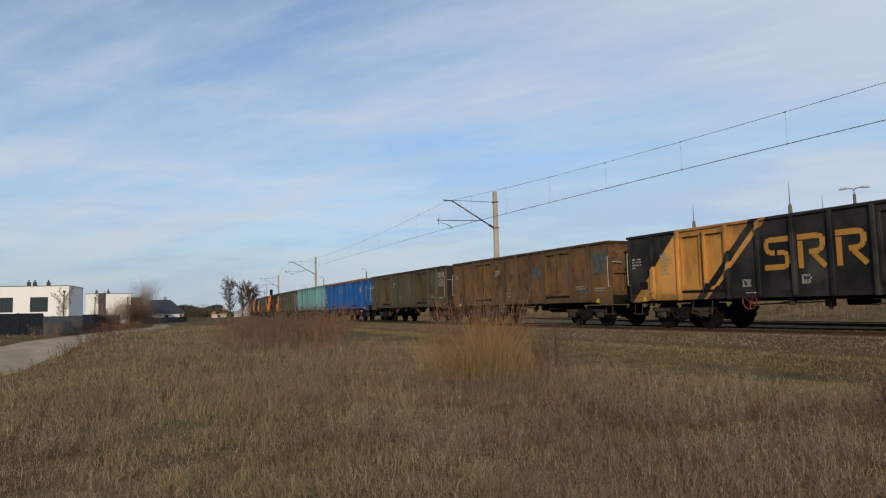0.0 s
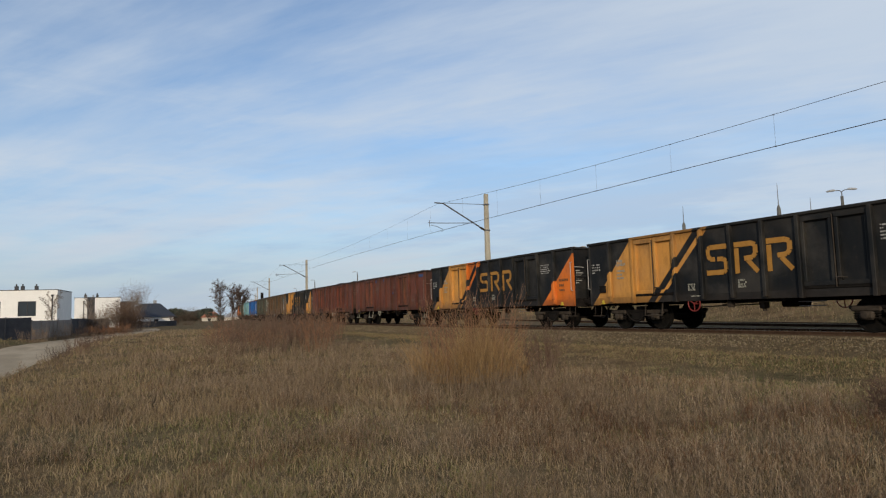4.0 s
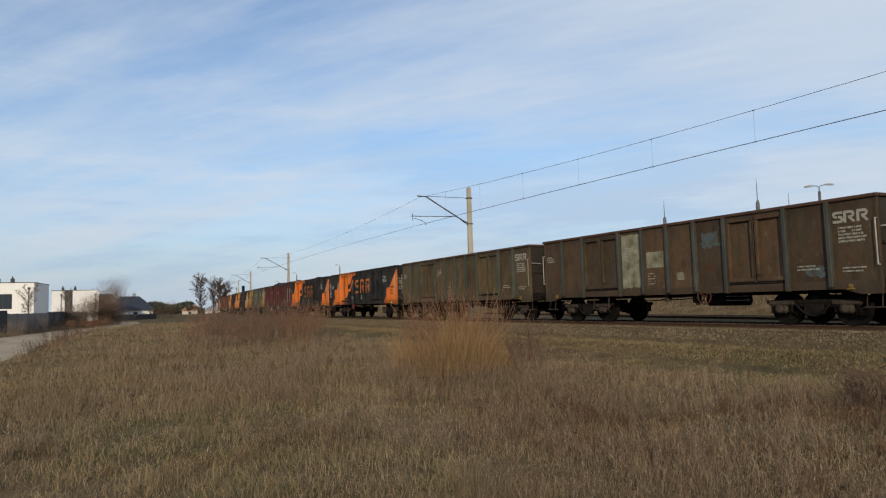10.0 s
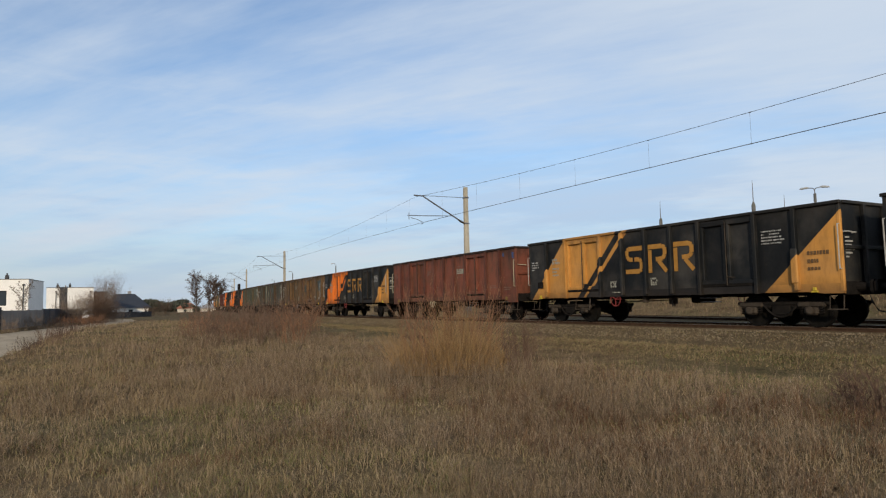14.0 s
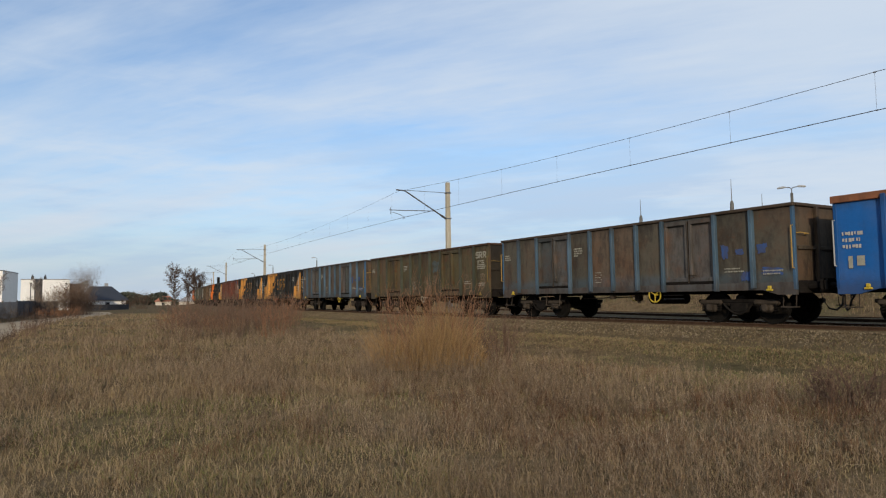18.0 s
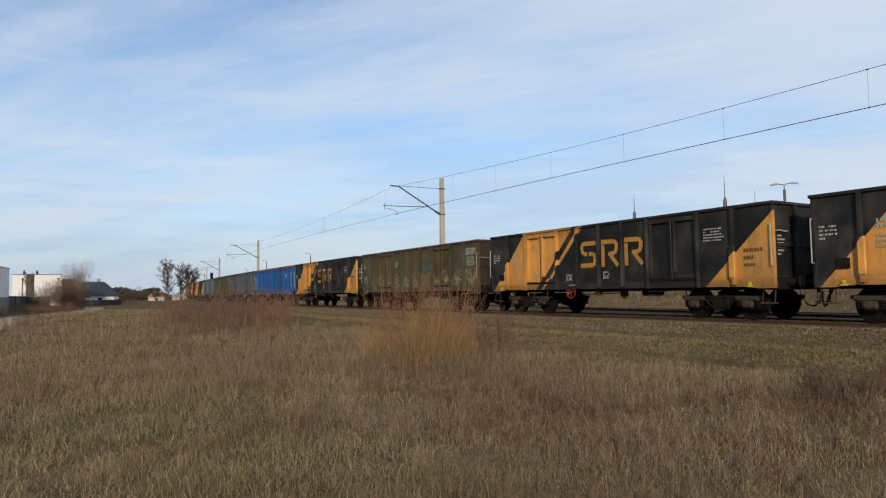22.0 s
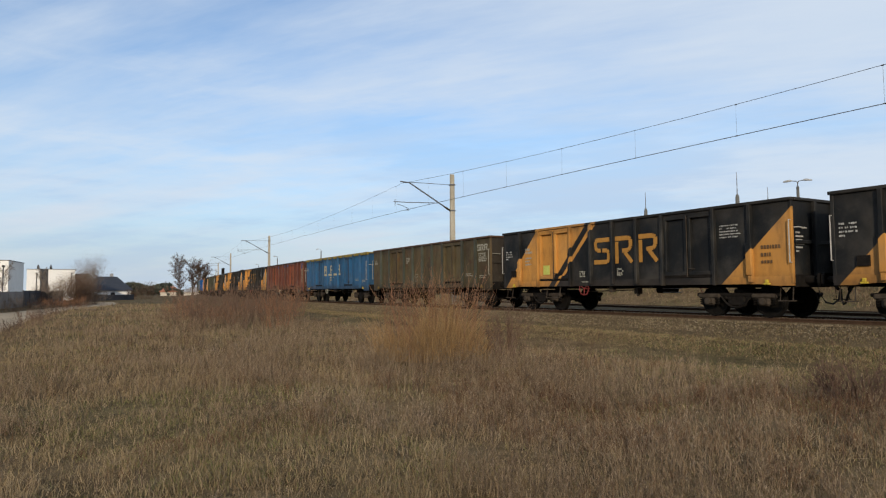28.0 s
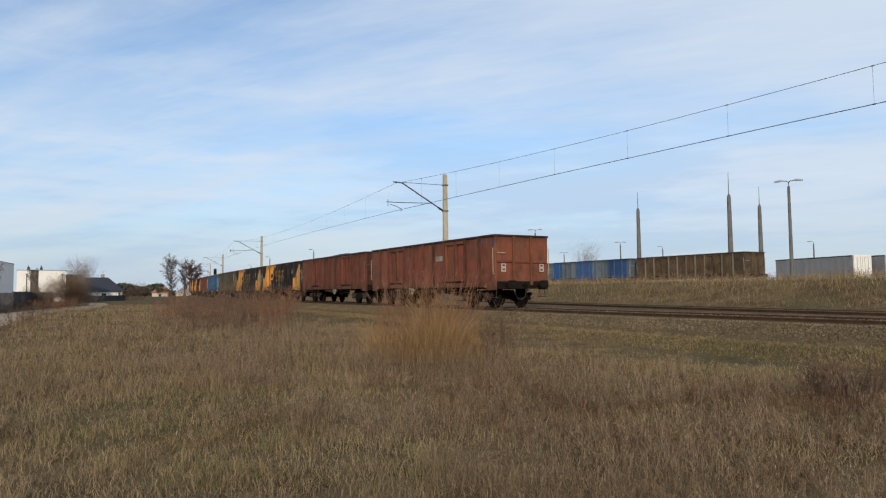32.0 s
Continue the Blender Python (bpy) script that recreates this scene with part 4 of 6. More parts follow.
tones = dict(
    rental_amber=dict(drop=0.05, skin=skin("black and amber wagon paint", BLACKISH, worn=0.10, dirt=0.25, dust=0.22, pattern=rental_pattern, second=ORANGE_A),
                      ends=skin("black wagon paint", BLACKISH, worn=0.10, dirt=0.25, dust=0.22), dress=rental_dress(AMBER),
                      label="black open wagon with amber slanting fields and amber emblems"),
    rental_orange=dict(drop=0.05, skin=skin("black and orange wagon paint", BLACKISH, worn=0.10, dirt=0.25, dust=0.22, pattern=rental_pattern, second=ORANGE_B),
                       ends=skin("black end paint", BLACKISH, worn=0.10, dirt=0.25, dust=0.22), dress=rental_dress(ORANGELETTER),
                       label="black open wagon with bright orange slanting fields and emblems"),
    rental_tail=dict(drop=0.05, skin=skin("black, orange and amber wagon paint", BLACKISH, worn=0.10, dirt=0.25, dust=0.22, pattern=rental_pattern, second=ORANGE_B, third=(ORANGE_A, -0.5)),
                     ends=skin("black rear paint", BLACKISH, worn=0.10, dirt=0.25, dust=0.22), dress=rental_dress(AMBER),
                     label="black open wagon with orange leading fields and an amber rear corner"),
    rental_doors=dict(drop=0.05, skin=skin("black, amber and orange wagon paint", BLACKISH, worn=0.10, dirt=0.25, dust=0.22, pattern=rental_pattern, second=ORANGE_B, third=(ORANGE_A, 2.2)),
                      ends=skin("black rear end paint", BLACKISH, worn=0.10, dirt=0.25, dust=0.22), dress=rental_dress(AMBER),
                      label="black open wagon with amber door fields and orange stripes"),
    rental_green=dict(drop=0.05, skin=skin("grey-green and amber wagon paint", (0.085, 0.10, 0.085), worn=0.12, dirt=0.4, pattern=rental_pattern, second=(0.46, 0.25, 0.05)),
                      ends=skin("grey-green wagon paint", (0.085, 0.10, 0.085), worn=0.12, dirt=0.4), dress=rental_dress(GOLD),
                      label="faded grey-green open wagon with dull amber slanting fields"),
    olive=dict(skin=skin("dirty olive wagon paint", (0.128, 0.100, 0.046), rust=(0.115, 0.055, 0.026), worn=0.55, dirt=0.5), posts=skin("grey-green post paint", (0.075, 0.085, 0.066), worn=0.25),
               ends=SHADEDSOOTEND, rim=skin("rust-edged olive", (0.17, 0.088, 0.048), worn=0.6), wheel=REDPOST, wheel_y=1.3, grab=PALE, dress=plain_dress(PALE, small_emblem()),
               label="dirty olive-brown open wagon with grey-green posts and small pale emblem"),
    olive_panel=dict(skin=skin("dark olive-brown wagon paint", (0.094, 0.066, 0.034), rust=(0.125, 0.055, 0.026), worn=0.6, dirt=0.5), posts=skin("slate post paint", (0.07, 0.075, 0.065), worn=0.25),
                     ends=SHADEDSOOTEND, rim=skin("rusty rim", (0.17, 0.078, 0.044), worn=0.6), wheel=REDPOST, wheel_y=-1.3, dress=plain_dress(PALE, both(small_emblem(), patches((
                         (2.1, 1.2, 1.2, 3.1, LIGHT), (0.95, 0.2, 1.85, 2.4, LIGHT), (-0.3, -0.6, 1.4, 1.65, LIGHT), (-1.25, -2.05, 2.3, 2.85, BLUISH), (-4.6, -5.2, 1.25, 1.6, BLUISH))))),
                     label="dark olive-brown open wagon with one pale repainted panel"),
    olive_tagged=dict(skin=skin("rust-stained olive wagon paint", (0.122, 0.100, 0.046), rust=(0.125, 0.058, 0.028), worn=0.62, dirt=0.55), posts=skin("dull green post paint", (0.070, 0.078, 0.055), worn=0.3), ends=SHADEDSOOTEND,
                      rim=skin("rust-brown rim paint", (0.20, 0.095, 0.052), worn=0.5), wheel=PALE, wheel_y=-0.2, grab=OCHRE, dress=plain_dress(PALE, both(small_emblem(), scrawls(((1.1, 0.0), (0.0, -1.1), (-1.2, -2.1)), FADEDTAG, 5, 1.3, 1.95, 0.03, 8), scrawls(((-4.3, -5.25), (-5.4, -6.3)), FADEDTAG, 5, 1.25, 1.9, 0.03, 9),
                      patches(((-1.25, -2.05, 2.1, 2.75, BLUISH), )))),
                      label="rust-stained olive open wagon with faded spray-painted tags"),
    scrawled=dict(skin=skin("olive wagon paint under scrawls", (0.130, 0.098, 0.046), rust=(0.12, 0.058, 0.028), worn=0.58, dirt=0.5), posts=skin("green post paint", (0.065, 0.075, 0.05), worn=0.25),
                  ends=SHADEDSOOTEND, rim=skin("rust-red rim", (0.19, 0.082, 0.044), worn=0.6), grab=PALE, dress=plain_dress(PALE, both(small_emblem(), scrawls(BAYS + ((4.0, 3.25), (3.1, 2.3), (-2.3, -3.1), (-3.25, -4.0)), DULLCREAM, 7), patches(((-1.25, -2.05, 1.9, 2.7, BLUISH), (-5.4, -6.1, 2.1, 2.95, BLUISH))))),
                  label="olive open wagon covered with cream spray-painted scrawls"),
    rust=dict(skin=skin("ochre and rust wagon paint", (0.225, 0.124, 0.046), rust=(0.105, 0.046, 0.022), worn=0.62, dirt=0.45), posts=skin("brown post paint", (0.105, 0.075, 0.042), worn=0.4),
              dress=plain_dress(PALE, patches(((-1.2, -2.05, 1.95, 2.65, BLUISH), (-5.42, -6.4, 1.95, 2.95, BLUISH), (5.2, 4.6, 1.25, 1.45, BLUISH), (-4.7, -5.2, 1.25, 1.55, BLUISH)))),
              wheel=GALVA, label="ochre and rust-brown open wagon with faded blue patches"),
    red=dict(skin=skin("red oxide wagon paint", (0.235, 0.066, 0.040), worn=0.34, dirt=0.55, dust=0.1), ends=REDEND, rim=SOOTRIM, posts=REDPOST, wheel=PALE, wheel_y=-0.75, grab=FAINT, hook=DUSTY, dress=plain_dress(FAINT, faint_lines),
             label="red-oxide open coal wagon with faded writing"),
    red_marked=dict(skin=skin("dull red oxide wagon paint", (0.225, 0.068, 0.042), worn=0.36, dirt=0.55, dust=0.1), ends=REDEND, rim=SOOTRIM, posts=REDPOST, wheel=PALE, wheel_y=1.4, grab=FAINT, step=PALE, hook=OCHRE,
                    dress=plain_dress(FAINT, both(faint_lines, patches(((0.5, 0.15, 2.92, 3.12, BLUEWIPE), (2.05, 1.8, 2.9, 3.1, BLUEWIPE), (-1.2, -1.4, 2.0, 2.2, BLUEWIPE), (-5.6, -6.3, 2.86, 3.1, BLUEWIPE))))),
                    label="dull red-oxide open wagon with blue paint dabs under the rim"),
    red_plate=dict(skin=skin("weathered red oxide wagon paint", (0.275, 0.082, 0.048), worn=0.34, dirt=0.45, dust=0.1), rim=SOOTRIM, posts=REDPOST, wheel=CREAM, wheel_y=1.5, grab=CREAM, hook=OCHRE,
                   dress=plain_dress(FAINT, both(faint_lines, white_plate, patches(((-5.5, -5.65, 2.85, 3.05, BLUEWIPE), (-6.25, -6.4, 2.75, 3.05, BLUEWIPE))))),
                   label="weathered red-oxide open wagon with a faded white plate"),
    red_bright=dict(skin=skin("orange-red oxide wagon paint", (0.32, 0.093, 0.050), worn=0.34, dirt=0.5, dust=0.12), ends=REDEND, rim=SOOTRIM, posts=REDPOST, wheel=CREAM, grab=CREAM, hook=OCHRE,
                    dress=plain_dress(FAINT, both(faint_lines, patches(((2.0, 1.75, 2.85, 3.1, BLUEWIPE), (-0.2, -0.55, 2.9, 3.12, BLUEWIPE), (-1.2, -1.95, 2.92, 3.12, BLUEWIPE), (-5.95, -6.42, 2.9, 3.08, BLUEWIPE), (-5.95, -6.1, 2.6, 2.9, BLUEWIPE))))),
                    label="orange-red open wagon with blue paint marks near the rim"),
    maroon=dict(skin=skin("maroon wagon paint", (0.105, 0.022, 0.020), worn=0.12, dirt=0.4, dust=0.06), wheel_y=-1.0, wheel=WHITE, grab=WHITE, step=WHITE, dress=plain_dress(WHITE, white_plate),
                label="maroon open coal wagon with white markings and handwheel"),
    grey=dict(skin=skin("grey-brown wagon paint", (0.118, 0.105, 0.078), worn=0.45, dirt=0.6, pattern=low_blue, second=(0.085, 0.125, 0.150)), posts=skin("slate-blue post paint", (0.085, 0.150, 0.215), worn=0.25), corner=skin("blue corner post paint", (0.060, 0.150, 0.270), worn=0.25), wheel_y=-1.75, grab=GOLD, ends=skin("sooty brown end paint", (0.11, 0.085, 0.055), worn=0.4, dirt=0.7),
              rim=skin("brown rim paint", (0.15, 0.10, 0.065), worn=0.5), wheel=YELLOW, dress=plain_dress(PALE, patches(((-4.28, -4.55, 1.85, 2.3, BLUEWIPE), (-4.75, -5.05, 1.95, 2.15, BLUEWIPE), (-5.42, -5.75, 1.95, 2.25, BLUEWIPE), (-4.9, -5.25, 1.2, 1.5, BLUEWIPE), (-5.5, -6.2, 1.35, 1.6, BLUEWIPE)))),
              label="weathered grey-brown open wagon with slate-blue posts"),
    blue=dict(skin=skin("bright blue wagon paint", (0.010, 0.125, 0.42), worn=0.04, dirt=0.12), rim=skin("orange-brown rim", (0.50, 0.19, 0.085), worn=0.1), rim_low=0.15, dress=round_emblem, wheel=REDPAINT,
              label="bright blue open wagon with orange rim and white ring emblem"),
    blue_lined=dict(skin=skin("mid-blue wagon paint", (0.028, 0.125, 0.27), worn=0.15, dirt=0.3, dust=0.14), rim=skin("yellow rim", (0.60, 0.43, 0.05), worn=0.1), rim_low=0.14, wheel=PALE,
                    dress=plain_dress(PALE, lined_emblem(CREAM)), label="mid-blue open wagon with yellow rim and cream block emblems"),
    teal=dict(skin=skin("pale turquoise wagon paint", (0.20, 0.43, 0.47), worn=0.1, dirt=0.2), dress=plain_dress(WHITE), label="pale turquoise open coal wagon"),
)
A, O, G = "rental_amber", "rental_orange", "rental_green"
# in running order; the wagon counted 0 comes fifth
ORDER = (O, "olive", O, "olive", O, "olive", "teal", "blue", "olive", "rust", A, "red", "red_marked", "rental_doors", A, G, "maroon", O, O, "olive", "olive_panel", "rust", "rental_tail",
         "red_plate", A, A, "grey", "olive_tagged", "grey", "blue", A, "scrawled", A, A, A, "red_bright", "blue_lined", "olive", A, A, "red", "red_plate")
LOADS = {7: 3.32, 17: 3.46, 9: 3.3, 10: 3.2, 11: 3.45, 12: 3.4, 16: 3.62, 19: 3.3, 23: 3.36, 26: 3.42, 28: 3.42, 27: 3.2, 31: 3.34, 33: 3.62, 34: 3.38, 35: 3.5, 37: 3.3, 40: 3.52, 15: 3.38, 18: 3.3}
HUMPS = {33: ((0.7, 1.5), ), 35: ((-0.3, 2.0), ), 40: ((0.5, 2.2), (3.9, 1.0)), 11: ((1.2, 1.6), (-3.0, 1.8))}
train, turning, loads = [], [], []
built = {}
for number, tone in enumerate(ORDER):
    if tone not in built:
        w_skin[0] = tones[tone]["skin"]
        built[tone] = wagon(tones[tone])
        train.append(built[tone][0])
        turning.append(built[tone][1])
    else:
        copy = copy_thing(built[tone][0], pose(0, 0, 0))
        train.append(copy)
        turning.append([o for b in copy.children for o in b.children if o.name.startswith("wheelset")])
    heap = coal_heap(LOADS.get(number, 3.02), number * 3.7, *([HUMPS[number]] if number in HUMPS else []))
    loads.append(heap)


# a notice on one wagon's door
bm = bmesh.new()
box(bm, -SIDE + 0.02, -SIDE + 0.05, 3.52, 3.88, 1.42, 1.78)
part("door_notice", bm, speckled("yellow-green paper", (0.42, 0.45, 0.10), (0.52, 0.54, 0.16), 5, 0.8), train[38], "yellow-green paper notice")

# tail plates on the last wagon
last = train[-1]
for x in (-1.05, 1.05):
    bm = bmesh.new()
    box(bm, x - 0.12, x + 0.12, -HALF - 0.075, -HALF - 0.06, 1.62, 1.98)
    plate = part("tail_plate", bm, WHITE, last, "white tail plate with red wedges")
    for z0, z1 in ((1.68, 1.76), (1.86, 1.94)):
        bm = bmesh.new()
        box(bm, x - 0.07, x + 0.07, -HALF - 0.08, -HALF - 0.0745, z0, z1)
        part("red_wedge", bm, REDPAINT, plate)


# ---- overhead line ----
MASTS = (-70.0, -17.0, 36.1, 89.5, 135.7, 184.0, 234.0, 284.0)
MAST_OFF = 3.6


def line_mast(s):
    """Concrete mast with a slanting bracket and a registration arm over the track."""
    m = empty("line_mast", track_pose(s, MAST_OFF, -0.55), "weathered concrete overhead line mast with steel bracket", "mast", "overhead line masts")
    bm = bmesh.new()
    r = [(0.19, 0.14), (0.125, 0.10)]
    for (a, b), z in zip(r, (0.0, 8.85)):
        for sx, sy in ((-1, -1), (1, -1), (1, 1), (-1, 1)):
            bm.verts.new((sx * a, sy * b, z))
    bm.verts.ensure_lookup_table()
    v = bm.verts
    for k in range(4):
        bm.faces.new((v[k], v[(k + 1) % 4], v[4 + (k + 1) % 4], v[4 + k]))
    bm.faces.new((v[4], v[5], v[6], v[7]))
    bmesh.ops.bevel(bm, geom=list(bm.edges), offset=0.02, segments=1, affect="EDGES")
    post = part("post", bm, CONCRETE, m)
    for z in (6.48, 8.16):
        bm = bmesh.new()
        box(bm, -0.17, 0.17, -0.15, 0.15, z - 0.04, z + 0.04, 0.01)
        part("clamp", bm, GALVA, post)
    tip = -(MAST_OFF - 0.15)
    for name, points, radius in (
            ("bracket", [(-0.15, 0, 6.48), (tip + 0.35, 0, 8.1), (tip - 0.25, 0, 8.12)], 0.045),
            ("top_tie", [(-0.13, 0, 8.16), (tip + 0.35, 0, 8.13)], 0.018),
            ("registration_arm", [(-0.95, 0, 6.93), (tip + 0.2, 0, 6.85), (tip - 0.72, 0, 6.84)], 0.026),
            ("arm_drop", [(tip - 0.62, 0, 7.0), (tip - 0.62, 0, 6.58)], 0.022),
            ("steady_arm", [(tip - 0.5, 0, 6.70), (tip - 0.1, 0, 6.62), (tip + 0.28, 0, 6.46), (tip + 0.36, 0, 6.38), (tip + 0.18, 0, 6.31)], 0.018),
            ("insulator", [(-0.18, 0, 6.5), (-0.38, 0, 6.6), (-0.55, 0, 6.69)], [0.05, 0.075, 0.05])):
        bm = bmesh.new()
        tube(bm, points, radius, 6)
        part(name, bm, GALVA if name != "insulator" else DUSTY, m)
    return m


for s in MASTS:
    line_mast(s)
def wire_z(s):
    """The height of the contact wire, which climbs a little towards the near mast."""
    return 5.54 + 0.0062 * min(36.0, max(-20.0, s))


def messenger_z(v):
    """The height of the messenger wire, v running from -1 to 1 along its span."""
    return 6.605 + 0.88 * v * v


for a, b in zip(MASTS, MASTS[1:]):
    run = empty("overhead_wire_run", pose(0, 0, 0), "contact wire and messenger wire with thin droppers over the track", "overhead wire", "overhead wires")
    thin = 1.0 if a < 30 else 0.8
    bm = bmesh.new()
    tube(bm, [track(a + (b - a) * k / 12, 0.05, wire_z(a + (b - a) * k / 12)) for k in range(13)], 0.0125 * thin, 5)
    part("contact_wire", bm, WIRE, run)
    bm = bmesh.new()
    tube(bm, [track(a + (b - a) * k / 20, 0.05, messenger_z(k / 10 - 1)) for k in range(21)], 0.0085 * thin, 5)
    part("messenger_wire", bm, WIRE, run)
    for k in range(-6, 7):
        v = -0.047 + 0.163 * k - 0.0017 * k * abs(k)
        s = a + (b - a) * (v + 1) / 2
        bm = bmesh.new()
        tube(bm, [track(s, 0.05, wire_z(s)), track(s, 0.05, messenger_z(v))], 0.0036 if a < 30 else 0.002, 4)
        dropper = part("dropper", bm, WIRE, run)
        for z in (wire_z(s), messenger_z(v)) if -20 < a < 30 else ():
            bm = bmesh.new()
            tube(bm, [track(s - 0.03, 0.05, z), track(s + 0.03, 0.05, z)], 0.02 * thin, 5)
            part("clip", bm, WIRE, dropper)


# ---- the yard beyond the bank ----
YARD_Z = 0.78


def parked(tone_skin, label, x, y, turn, posts=None, ends=None):
    return tagged(wagon(dict(skin=tone_skin, posts=posts or tone_skin, ends=ends or tone_skin, label=label))[0], group="wagons parked in the yard"), pose(x, y, YARD_Z, 0, 0, turn)


def panel_pattern(n, y, z):
    """Blue on some of the bays, grey on the others."""
    return n.step(n.calc("SINE", n.calc("ADD", n.calc("MULTIPLY", y, 1.15), 0.6)), -0.03, 0.03)


yard_brown = skin("rotten brown wagon paint", (0.150, 0.108, 0.066), rust=(0.10, 0.05, 0.028), worn=0.65, dirt=0.65)
yard_blue = skin("faded blue and grey wagon paint", (0.16, 0.21, 0.26), worn=0.1, dirt=0.25, pattern=panel_pattern, second=(0.03, 0.12, 0.36))
yard_post = skin("grey-brown yard post paint", (0.22, 0.20, 0.155), worn=0.2, dirt=0.3)
yard_slate = skin("slate yard post paint", (0.12, 0.15, 0.18), worn=0.15)
for tone, posts, label, x, y in (
        (yard_brown, yard_post, "rust-streaked brown open wagon parked behind the bank", 57.45, 42.6),
        (yard_blue, yard_slate, "faded blue and grey open wagon parked behind the bank", 58.1, 56.65),
        (yard_blue, yard_slate, "faded blue and grey open wagon parked behind the bank", 58.75, 70.7)):
    thing, m = parked(tone, label, x, y, -2.7, posts)
    thing.matrix_basis = m

TARP = speckled("grey trailer curtain", (0.21, 0.215, 0.225), (0.27, 0.275, 0.285), 0.8, 0.7)
TRAILERWHITE = speckled("white trailer paint", (0.66, 0.66, 0.64), (0.78, 0.78, 0.76), 2, 0.5)
TARPTOP = speckled("dark green trailer edge", (0.02, 0.04, 0.035), (0.035, 0.055, 0.05), 3, 0.6)


def truck_trailer(x, y, turn):
    """A curtain-sided trailer with a white rear frame, parked in the yard."""
    t = empty("truck_trailer", pose(x, y, float(ground_z(x, y)) + 0.02, 0, 0, turn), "grey curtain-sided truck trailer with a white rear frame", "trailer", "trailers parked in the yard")
    bm = bmesh.new()
    box(bm, -0.5, 0.5, -6.7, 6.7, 0.85, 1.15, 0.02)
    part("chassis", bm, STEEL, t)
    for side in (-1, 1):
        bm = bmesh.new()
        cells = 40
        verts = [[bm.verts.new((side * (1.24 + 0.012 * math.sin(k * 1.9)) - q * side * 0.03, -6.6 + 13.2 * k / cells, z)) for z in (1.1, 3.84)] for q in (0, 1) for k in range(cells + 1)]
        for k in range(cells):
            for base in (0, cells + 1):
                a, b = verts[base + k], verts[base + k + 1]
                bm.faces.new((a[0], b[0], b[1], a[1]))
        part("side_curtain", bm, TARP, t)
        bm = bmesh.new()
        box(bm, *sorted((side * 1.18, side * 1.275)), -6.62, 6.7, 3.84, 3.98, 0.02)
        part("top_rail", bm, TARPTOP, t)
        bm = bmesh.new()
        box(bm, *sorted((side * 0.02, side * 1.16)), -6.78, -6.74, 1.15, 3.72, 0.01)
        door = part("rear_door", bm, TRAILERWHITE, t)
        bm = bmesh.new()
        for dx in (0.3, 0.8):
            tube(bm, [(side * dx, -6.8, 1.2), (side * dx, -6.8, 3.7)], 0.02, 5)
        part("lock_rod", bm, GALVA, door)
        bm = bmesh.new()
        box(bm, *sorted((side * 1.165, side * 1.275)), -6.82, -6.6, 1.1, 3.98, 0.01)
        part("rear_post", bm, TRAILERWHITE, t)
        for k in range(3):
            bm = bmesh.new()
            disc(bm, side * 1.2, side * 0.9, -2.6 - 1.3 * k, 0.5, ((0, 0.28), (0, 0.42), (0.1, 0.5), (0.9, 0.5), (1, 0.42)), 18)
            part("wheel", bm, STEEL, t)
    bm = bmesh.new()
    box(bm, -1.165, 1.165, -6.82, -6.62, 3.73, 3.99, 0.015)
    part("rear_header", bm, TRAILERWHITE, t)
    bm = bmesh.new()
    box(bm, -1.18, 1.18, -6.6, 6.68, 3.88, 3.94)
    part("roof", bm, TARP, t)
    bm = bmesh.new()
    box(bm, -1.2, 1.2, 6.62, 6.7, 1.1, 3.84)
    part("front_wall", bm, TARP, t)


truck_trailer(88.9, 47.0, -19.8)
truck_trailer(92.9, 45.2, -19.8)
for x0 in (57.45, ):
    yard_track = empty("yard_track", pose(x0, 42.5, YARD_Z, 0, 0, -2.7), "rusty yard track under parked wagons", "railway track", kind="structure")
    for side in (-0.7535, 0.7535):
        bm = bmesh.new()
        box(bm, side - 0.036, side + 0.036, -60, 60, -0.17, 0.0)
        box(bm, side - 0.075, side + 0.075, -60, 60, -0.19, -0.165)
        part("rail", bm, RUSTY, yard_track)
    bm = bmesh.new()
    box(bm, -1.9, 1.9, -60, 60, -0.5, -0.17)
    part("ballast_bed", bm, BALLAST, yard_track)


def at_angle(degrees, distance):
    a = radians(degrees)
    return distance * math.sin(a), distance * math.cos(a)


def rod_mast(degrees, distance, top, tip):
    x, y = at_angle(degrees, distance)
    z0 = float(ground_z(x, y))
    m = empty("lightning_mast", pose(x, y, z0), "tapered dark concrete mast with a thin lightning rod", "mast", "masts of the yard")
    bm = bmesh.new()
    tube(bm, [(0, 0, 0), (0, 0, top - z0 - 0.3), (0, 0, top - z0)], [0.30, 0.19, 0.10], 10)
    part("column", bm, GREYPOLE, m)
    bm = bmesh.new()
    tube(bm, [(0, 0, top - z0), (0, 0, tip - z0)], [0.05, 0.02], 6)
    part("rod", bm, GALVA, m)


rod_mast(49.04, 80.6, 10.1, 12.0)
rod_mast(56.03, 72.0, 10.1, 12.3)
rod_mast(58.2, 83.0, 10.1, 12.1)
LAMP_HEAD = speckled("grey lamp housing", (0.30, 0.31, 0.32), (0.42, 0.43, 0.44), 5, 0.5)


